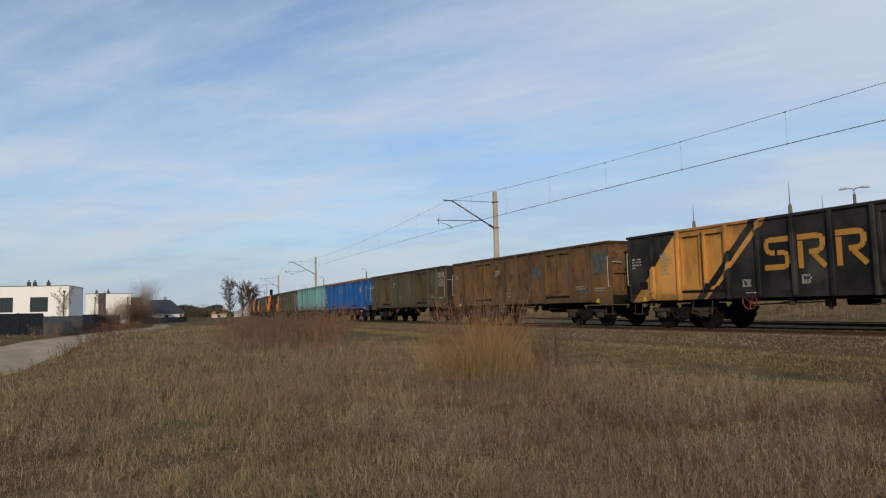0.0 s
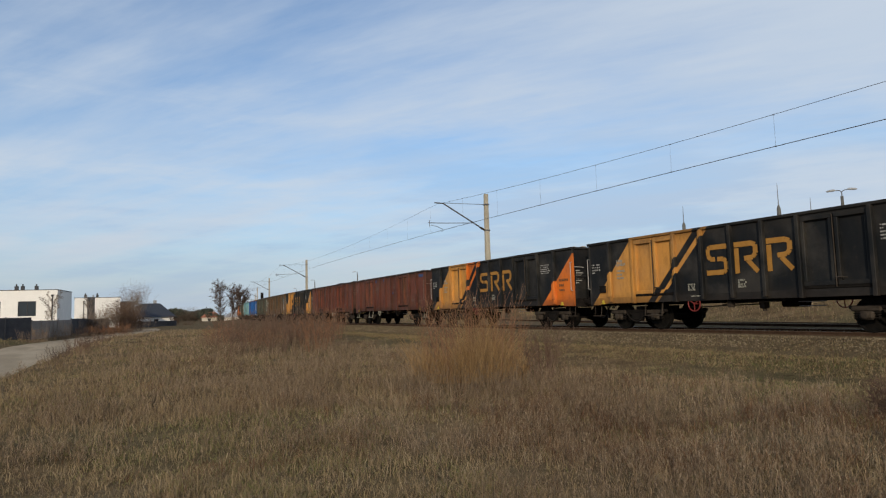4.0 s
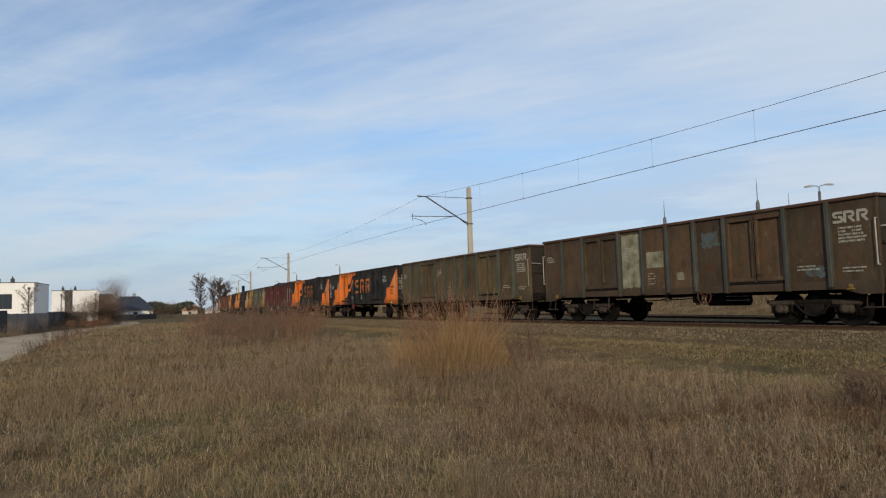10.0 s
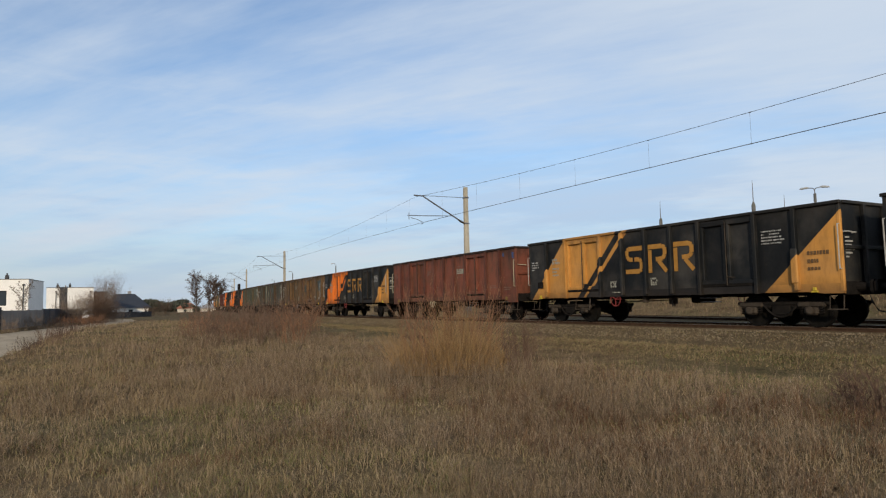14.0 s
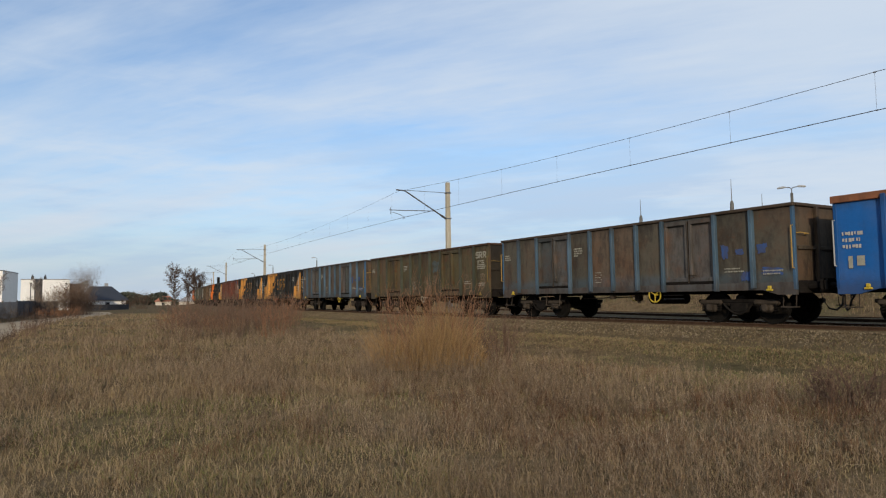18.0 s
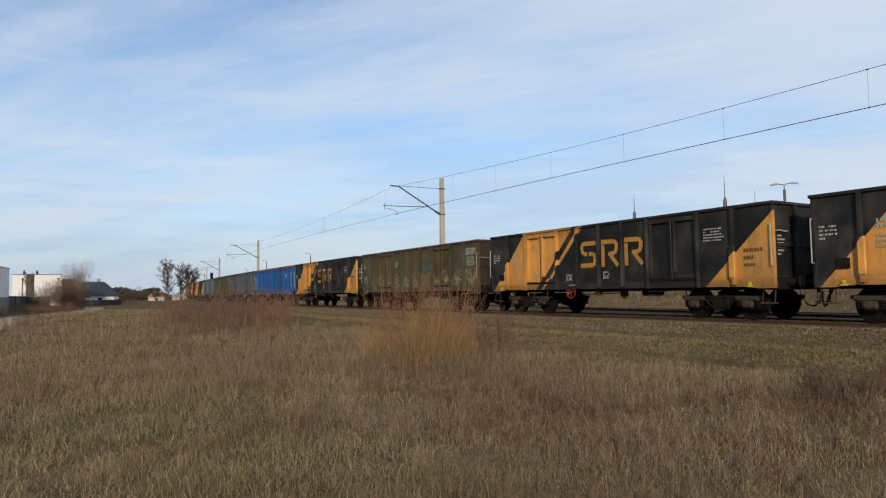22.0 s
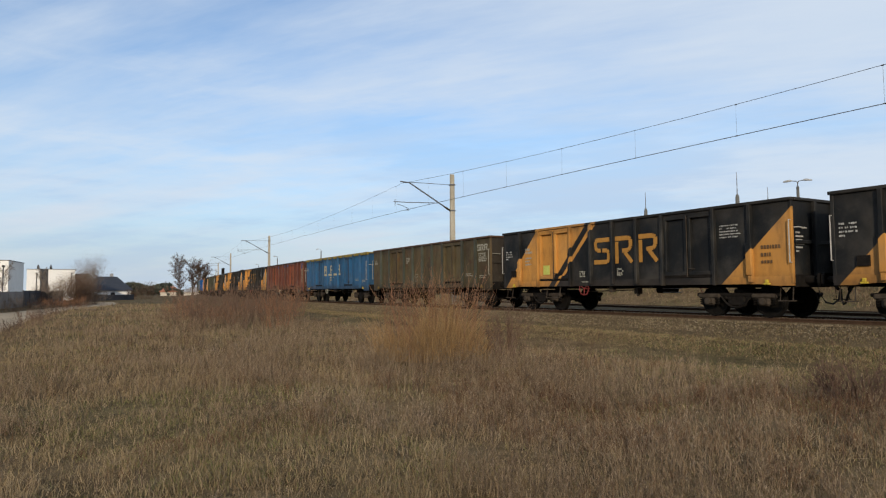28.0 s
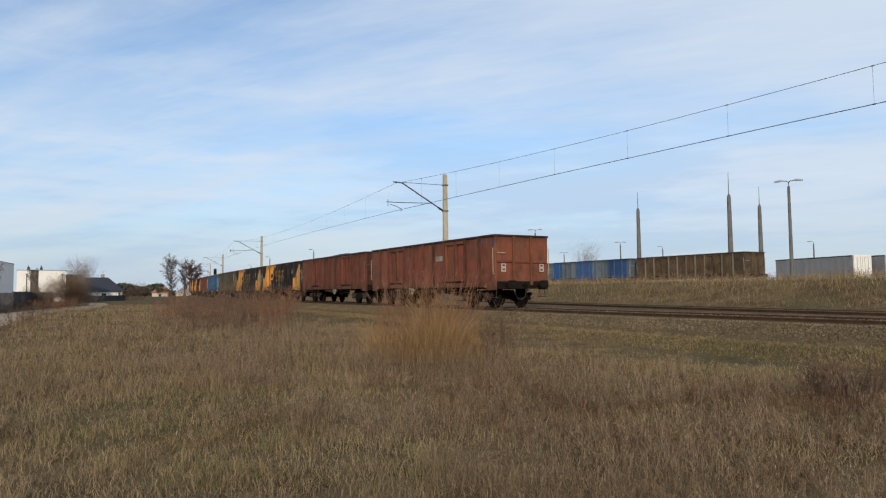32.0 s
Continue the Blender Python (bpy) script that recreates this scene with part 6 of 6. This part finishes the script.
for i in range(150):
    p = np.array([rng.uniform(-1.0, 1.0), rng.normal(0, 0.35), 0.0])
    way = np.array([p[0] * 0.12 + rng.normal(0, 0.08), rng.normal(0, 0.1), 1.0])
    tall = rng.uniform(1.1, 1.62) + (0.2 if abs(p[0] - 0.1) < 0.3 else 0)
    sa, sb, wa, wb = [], [], [], []
    for k in range(5):
        q = p + way * tall / 5
        sa.append(p), sb.append(q), wa.append(0.006 - 0.0008 * k), wb.append(0.0052 - 0.0008 * k)
        if k > 1:
            for _ in range(2):
                d = way + rng.normal(0, 0.35, 3)
                sa.append(q), sb.append(q + d * 0.2), wa.append(0.003), wb.append(0.002)
        way = way + rng.normal(0, 0.07, 3)
        p = q
    v, f = ribbons(sa, sb, wa, wb, None)
    sheet("stem", v @ turned_bush.T, f, REDTWIG).parent = golden


# ---- grass and weeds ----
class Patches:
    """Smooth chance values over the ground."""

    def __init__(self, seed, size):
        self.table = np.random.default_rng(seed).random((128, 128))
        self.size = size

    def at(self, x, y):
        u, v = np.asarray(x) / self.size + 500.3, np.asarray(y) / self.size + 500.7
        i, k = np.floor(u).astype(int), np.floor(v).astype(int)
        a, b = u - i, v - k
        a, b = a * a * (3 - 2 * a), b * b * (3 - 2 * b)
        t = self.table
        g = lambda p, q: t[(i + p) % 128, (k + q) % 128]
        return (g(0, 0) * (1 - a) + g(1, 0) * a) * (1 - b) + (g(0, 1) * (1 - a) + g(1, 1) * a) * b


def blades(r, x, y, z, height, width, lean, bend=0.22):
    """Bent strips of two quads each, standing at x, y, z."""
    n = len(x)
    turn, tilt = r.uniform(0, math.tau, n), r.uniform(0, math.tau, n)
    side = np.c_[np.cos(turn), np.sin(turn), np.zeros(n)] * width[:, None] / 2
    base = np.c_[x, y, z - 0.02]
    fall = np.c_[np.cos(tilt), np.sin(tilt), np.zeros(n)] * (lean * height)[:, None]
    up = np.c_[np.zeros(n), np.zeros(n), height]
    kink = np.c_[r.normal(0, bend, n), r.normal(0, bend, n), np.zeros(n)] * height[:, None]
    mid, tip = base + up * 0.55 + fall * 0.33 + kink * 0.7, base + up * (1 - 0.32 * np.clip(lean, 0, 1.6)[:, None]) + fall - kink
    v = np.stack([base - side, base + side, mid - side * 0.8, mid + side * 0.8, tip - side * 0.25, tip + side * 0.25], 1).reshape(-1, 3)
    i = np.arange(n)[:, None] * 6
    return v, np.concatenate([i + [[0, 1, 3, 2]], i + [[2, 3, 5, 4]]])


def field_places(r, count, near, far, turn0=-0.22, turn1=1.25):
    d = np.exp(r.uniform(math.log(near), math.log(far), count))
    a = r.uniform(turn0, turn1, count)
    x, y = d * np.sin(a), d * np.cos(a)
    keep = (off_track(x, y) < -2.0 - 1.3 * r.random(len(x)) - 0.4 * blend(0.6, 1.0, np.arctan2(x, y))) & (np.abs(x - road_middle(y)) > 2.35 + 0.35 * np.sin(y * 1.7) * np.sin(y * 0.6))
    return x[keep], y[keep], d[keep]


STRAW = island("dry straw grass", (0.135, 0.098, 0.056), (0.225, 0.168, 0.098), (0.175, 0.131, 0.075), (0.275, 0.211, 0.129), (0.38, 0.30, 0.195))
OLIVE = island("olive winter grass", (0.082, 0.086, 0.030), (0.142, 0.138, 0.052), (0.225, 0.192, 0.090))
GREYWEED = island("grey-brown dead weeds", (0.096, 0.067, 0.043), (0.170, 0.122, 0.079), (0.268, 0.199, 0.132))
REDWEED = island("red-brown dead weeds", (0.040, 0.021, 0.013), (0.110, 0.060, 0.034), (0.200, 0.120, 0.068))
PLUME = island("pale fluffy seed heads", (0.135, 0.098, 0.066), (0.205, 0.152, 0.104), (0.33, 0.255, 0.18))
r = np.random.default_rng(11)
big_patch, small_patch, weed_patch, red_patch, tiny_patch = Patches(1, 2.8), Patches(2, 0.5), Patches(3, 1.3), Patches(4, 2.2), Patches(5, 0.22)
right_side = lambda x, y: blend(0.30, 0.75, np.arctan2(x, y))
wild = lambda x, y: np.maximum(right_side(x, y), blend(9, 15, np.hypot(x, y)) * blend(0.02, 0.25, np.arctan2(x, y)))


def grow(name, mat, count, near, far, chance, tall, slim, lean, label, bend=0.22):
    """Loose blades over the field."""
    x, y, d = field_places(r, count, near, far)
    keep = r.random(len(x)) < chance(x, y, d)
    x, y, d = x[keep], y[keep], d[keep]
    h = tall(x, y, d) * r.uniform(0.45, 1.2, len(x))
    v, f = blades(r, x, y, ground_z(x, y), h, slim * (0.6 + d * 0.10) * r.uniform(0.6, 1.3, len(x)), np.abs(r.normal(0, lean, len(x))), bend)
    tagged(sheet(name, v, f, mat), label, "grass", kind="stuff")


def weeds(name, mat, plants, near, far, chance, tall, stems, lean, label, twigs=4, plume=None, bushy=0.30):
    """Weed plants: a few stiff stalks from one root with short side twigs, and fluffy heads where plume names them."""
    x, y, d = field_places(r, plants, near, far)
    keep = r.random(len(x)) < chance(x, y, d)
    x, y, d = x[keep], y[keep], d[keep]
    n = len(x)
    high = tall * r.uniform(0.45, 1.15, n) * (0.75 + 0.5 * weed_patch.at(x, y)) * (0.62 + 0.38 * blend(5, 14, np.hypot(x, y)) * wild(x, y))
    stalks, heads = [[] for _ in range(6)], [[] for _ in range(6)]

    def put(into, *columns):
        for column, values in zip(into, columns):
            column.append(values)

    for _ in range(stems):
        some = r.random(n) < 0.75
        m = int(some.sum())
        spread = 0.05 + 0.05 * tall
        sx, sy = x[some] + r.normal(0, spread, m), y[some] + r.normal(0, spread, m)
        sz, sh = ground_z(sx, sy), high[some] * r.uniform(0.55, 1.1, m)
        wide = 0.0036 * (0.7 + d[some] * 0.10)
        put(stalks, sx, sy, sz, sh, wide, np.abs(r.normal(0, lean, m)))
        for k in range(twigs):
            at = r.uniform(0.25, 0.9, m)
            put(stalks, sx + r.normal(0, 0.03, m), sy + r.normal(0, 0.03, m), sz + sh * at, sh * r.uniform(0.10, bushy, m), wide * 0.7, np.abs(r.normal(0.9, 0.7, m)))
        if plume:
            for k in range(3):
                at = r.uniform(0.55, 1.0, m)
                put(heads, sx + r.normal(0, 0.018, m), sy + r.normal(0, 0.018, m), sz + sh * at, sh * r.uniform(0.05, 0.14, m), wide * 1.1, np.abs(r.normal(0.5, 0.6, m)))
    v, f = blades(r, *[np.concatenate(q) for q in stalks], 0.06)
    tagged(sheet(name, v, f, mat), label, "weeds", kind="stuff")
    if plume:
        v, f = blades(r, *[np.concatenate(q) for q in heads], 0.15)
        tagged(sheet(plume, v, f, PLUME), "pale fluffy seed heads on dead weeds of the field", "weeds", kind="stuff")


HAY = island("brown matted grass", (0.130, 0.095, 0.053), (0.205, 0.153, 0.085), (0.280, 0.214, 0.125))
open_turf = lambda x, y: 1 - 0.45 * right_side(x, y) * (off_track(x, y) < -6)
grow("short_turf", HAY, 165000, 3.0, 30, lambda x, y, d: (0.3 + 0.7 * tiny_patch.at(x, y)) * (0.75 + 0.25 * open_turf(x, y)),
     lambda x, y, d: 0.045 + 0.06 * small_patch.at(x, y), 0.0050, 1.1, "short brown turf over the field")
grow("dry_grass", STRAW, 120000, 3.0, 26, lambda x, y, d: np.clip(1.5 * tiny_patch.at(x, y) * (0.4 + small_patch.at(x, y)) - 0.1, 0.04, 1) * open_turf(x, y) * (1 - 0.85 * blend(-11, -7.5, off_track(x, y))) * (1 - 0.7 * blend(11, 22, d)),
     lambda x, y, d: 0.08 + 0.13 * small_patch.at(x, y), 0.0040, 0.6, "dry straw-coloured grass standing over the field", 0.12)
grow("fallen_straw", STRAW, 60000, 3.0, 18, lambda x, y, d: np.clip(2.0 * small_patch.at(x, y) - 0.55, 0.02, 1) * (0.35 + 0.65 * blend(0.1, 0.4, np.arctan2(x, y))) * (1 - 0.3 * right_side(x, y)),
     lambda x, y, d: 0.06 + 0.09 * tiny_patch.at(x, y), 0.0046, 2.8, "pale fallen straw lying over the field")
grow("green_grass", OLIVE, 150000, 3.0, 75, lambda x, y, d: np.clip(2.6 * big_patch.at(x, y) * (0.5 + small_patch.at(x, y)) - 0.72 + 0.4 * blend(-10.5, -7, off_track(x, y)) + 0.9 * blend(0.88, 1.02, np.arctan2(x, y)) * blend(-12, -9, off_track(x, y)), 0.05, 1),
     lambda x, y, d: (0.05 + 0.10 * small_patch.at(x, y)) * (1 - 0.45 * blend(-9, -6, off_track(x, y))), 0.0050, 0.9, "olive-green winter grass in patches")
grow("far_weeds", GREYWEED, 120000, 11, 75, lambda x, y, d: (0.25 + 0.75 * small_patch.at(x, y)) * blend(0.0, 0.12, np.arctan2(x, y) + 0.06) * (1 - 0.75 * right_side(x, y)) * (off_track(x, y) < -7.5),
     lambda x, y, d: 0.12 + 0.30 * weed_patch.at(x, y), 0.0044, 0.4, "grey-brown dead weeds across the far field", 0.1)
FRESH = island("fresh green winter grass", (0.058, 0.080, 0.024), (0.092, 0.112, 0.036), (0.150, 0.150, 0.062))
grow("fresh_grass", FRESH, 90000, 9, 24, lambda x, y, d: np.clip(2.2 * weed_patch.at(x, y) - 0.7, 0, 1) * blend(0.70, 0.92, np.arctan2(x, y)) * blend(-10.5, -8.5, off_track(x, y)),
     lambda x, y, d: 0.04 + 0.05 * small_patch.at(x, y), 0.0055, 1.0, "fresh green grass in a patch by the track")
grow("matted_grass", HAY, 85000, 11, 80, lambda x, y, d: (0.45 + 0.55 * small_patch.at(x, y)) * (1 - 0.6 * right_side(x, y) * (off_track(x, y) < -8.5)), lambda x, y, d: (0.12 + 0.16 * small_patch.at(x, y)) * (1 - 0.6 * blend(-9, -6.5, off_track(x, y))), 0.0052, 0.7, "brown matted grass across the far field")
thinner_near = lambda d: 0.55 + 0.45 * blend(5, 14, d)
weeds("dead_weeds", GREYWEED, 15000, 3.6, 42, lambda x, y, d: np.clip(2.2 * weed_patch.at(x, y) + 1.1 * small_patch.at(x, y) - 1.60 + 0.62 * wild(x, y) + 0.9 * (np.hypot(x - wx + 0.5, y - wy + 0.8) < 1.7), 0.04, 1) * thinner_near(d) * (off_track(x, y) < -7.6 - 3.0 * small_patch.at(x, y)),
      0.48, 4, 0.55, "grey-brown dead weed stalks standing in the field", 8, "weed_heads", 0.42)
weeds("fine_weeds", GREYWEED, 17000, 3.6, 30, lambda x, y, d: np.clip(1.1 * small_patch.at(x, y) - 0.2, 0.05, 1) * thinner_near(d) * (off_track(x, y) < -6.8 - 2.0 * small_patch.at(x, y)),
      0.27, 3, 0.22, "short thin dead weed stalks between the grass", 2, "small_weed_heads")
weeds("red_weeds", REDWEED, 11000, 4.5, 45, lambda x, y, d: np.clip(1.6 * red_patch.at(x, y) + 1.9 * small_patch.at(x, y) - 2.25 + 0.95 * right_side(x, y), 0.01, 1) * (off_track(x, y) < -6.6 - 2.5 * small_patch.at(x, y)),
      0.36, 5, 0.75, "red-brown dead weeds in patches of the field", 7, None, 0.5)
weeds("willow_weeds", GREYWEED, 60000, 9.5, 14.5, lambda x, y, d: 0.12 * np.exp(-((x - wx + 0.6) ** 2 + (y - wy + 1.0) ** 2) / 2.0), 0.80, 3, 0.35, "grey-brown dead weeds round the foot of the willow bush")
weeds("dark_stalks", TWIG, 1100, 3.6, 20, lambda x, y, d: 0.22 + 0.6 * right_side(x, y), 0.62, 2, 0.2, "single dark dead stalks in the field", 6)


def bank(name, mat, count, tall, lean, label):
    s, o = r.uniform(-12, 110, count), r.uniform(6.4, 24, count)
    keep = r.random(count) < np.clip((o - 5.5) / 6, 0.15, 1)
    s, o = s[keep], o[keep]
    a = BEND * s + EASE * s * s / 2
    x, y = TRACK_X + BEND * s * s / 2 + EASE * s ** 3 / 6 + o * np.cos(a), s - o * np.sin(a)
    keep = np.abs(o - np.array([siding(q) for q in s])) > 1.1
    x, y = x[keep], y[keep]
    h = tall * r.uniform(0.5, 1.2, len(x)) * (0.4 + 1.2 * weed_patch.at(x, y)) * (0.4 + 0.6 * blend(10, 14.5, o[keep]))
    v, f = blades(r, x, y, ground_z(x, y), h, 0.016 * r.uniform(0.6, 1.3, len(x)), np.abs(r.normal(0, lean, len(x))))
    tagged(sheet(name, v, f, mat), label, "grass", kind="stuff")


BANKSTRAW = island("tawny bank grass", (0.115, 0.083, 0.050), (0.210, 0.153, 0.094), (0.33, 0.25, 0.16))
bank("bank_grass", BANKSTRAW, 48000, 0.50, 0.5, "tall dry grass on the bank behind the track")
bank("bank_weeds", REDWEED, 12000, 0.5, 0.35, "brown weeds on the bank behind the track")
bank("bank_green", OLIVE, 48000, 0.20, 0.6, "olive grass on the bank behind the track")


def verge(name, mat, count, label):
    """Short grass that creeps over the shoulder of the track."""
    s, o = -5 + 60 * r.random(count) ** 1.4, -1.35 - 3.7 * r.random(count) ** 0.85
    keep = r.random(count) < blend(-1.3, -2.15, o) * (0.35 + 1.3 * tiny_patch.at(s, o) * weed_patch.at(s, o))
    s, o = s[keep], o[keep]
    a = BEND * s + EASE * s * s / 2
    x, y = TRACK_X + BEND * s * s / 2 + EASE * s ** 3 / 6 + o * np.cos(a), s - o * np.sin(a)
    z = np.maximum(ground_z(x, y), -0.16 - 0.30 * np.maximum(np.abs(o) - 1.75, 0))
    v, f = blades(r, x, y, z, 0.075 * r.uniform(0.4, 1.2, len(x)) * (0.6 + 0.9 * tiny_patch.at(s, o)), 0.015 * r.uniform(0.6, 1.3, len(x)), np.abs(r.normal(0, 1.2, len(x))))
    tagged(sheet(name, v, f, mat), label, "grass", kind="stuff")


verge("verge_grass", HAY, 105000, "short brown grass creeping over the ballast edge")
verge("verge_brown", REDWEED, 12000, "red-brown withered grass creeping over the ballast edge")
verge("verge_green", OLIVE, 22000, "short olive grass creeping over the ballast edge")
near_x, near_y = r.normal(0, 4.0, 26000), r.normal(-1.0, 4.0, 26000)
free = (np.hypot(near_x, near_y) > 1.0) & (np.abs(np.arctan2(near_x, near_y) - 0.5) > 0.75) & (np.abs(near_x - road_middle(near_y)) > 2.5)
near_x, near_y = near_x[free], near_y[free]
v, f = blades(r, near_x, near_y, ground_z(near_x, near_y), 0.2 * r.uniform(0.4, 1.2, len(near_x)), 0.006 * r.uniform(0.6, 1.3, len(near_x)), np.abs(r.normal(0, 1.0, len(near_x))))
tagged(sheet("trodden_grass", v, f, STRAW), "dry straw-coloured grass on the near field", "grass", kind="stuff")


# loose ballast stones
def stones(name, count, s0, s1, o0, o1, level, size, label):
    s, o = r.uniform(s0, s1, count), r.uniform(o0, o1, count)
    a = BEND * s + EASE * s * s / 2
    x, y = TRACK_X + BEND * s * s / 2 + EASE * s ** 3 / 6 + o * np.cos(a), s - o * np.sin(a)
    c = np.c_[x, y, level(o) + 0.01]
    way = np.array([[1, 0, 0], [-1, 0, 0], [0, 1, 0], [0, -1, 0], [0, 0, 1], [0, 0, -1.0]])
    v = c[:, None, :] + way[None] * (size * r.uniform(0.5, 1.3, (count, 6, 1))) + r.normal(0, size * 0.22, (count, 6, 3))
    tri = np.array([[0, 2, 4], [2, 1, 4], [1, 3, 4], [3, 0, 4], [2, 0, 5], [1, 2, 5], [3, 1, 5], [0, 3, 5]])
    f = (np.arange(count)[:, None, None] * 6 + tri[None]).reshape(-1, 3)
    tagged(sheet(name, v.reshape(-1, 3), f, STONE), label, "ballast", kind="stuff")


STONE = island("grey and rust stained stones", (0.062, 0.046, 0.029), (0.114, 0.087, 0.055), (0.165, 0.129, 0.083), (0.27, 0.222, 0.155))
shoulder = lambda o: np.where(o < -1.75, -0.155 + 0.30 * (o + 1.75), np.where(o < -0.66, -0.135, -0.065 - 0.42 * np.maximum(o - 2.0, 0)))
stones("shoulder_stones", 20000, -4, 60, -2.55, -1.0, shoulder, 0.027, "loose grey ballast stones on the track's shoulder")
stones("middle_stones", 10000, -4, 60, -0.62, 2.6, shoulder, 0.026, "loose ballast stones between the rails")


# ---- motion ----
WHEEL_RADIUS = 0.46


def motions():
    for number, (w, heap) in enumerate(zip(train, loads)):
        lag = PITCH * (number - 4 - 29)
        rows = [(float(k), track_pose(train_place(k) - lag)) for k in range(33)]
        walk(w, rows)
        walk(heap, rows)
        # the wheels roll while the wagon runs past
        beats = [k for k in range(0, 961) if -12 < train_place(k / 30) - lag < 60]
        if not beats:
            continue
        ticks = [0] * (beats[0] > 0) + beats + [960] * (beats[-1] < 960)
        for axle in turning[number]:
            x, y, z = axle.location
            rolled = []
            for k in ticks:
                s = train_place(min(max(k, beats[0]), beats[-1]) / 30)
                rolled.append((k / 30, pose(x, y, z) @ Matrix.Rotation(-s / WHEEL_RADIUS, 4, "X")))
            walk(axle, rolled)


motions()
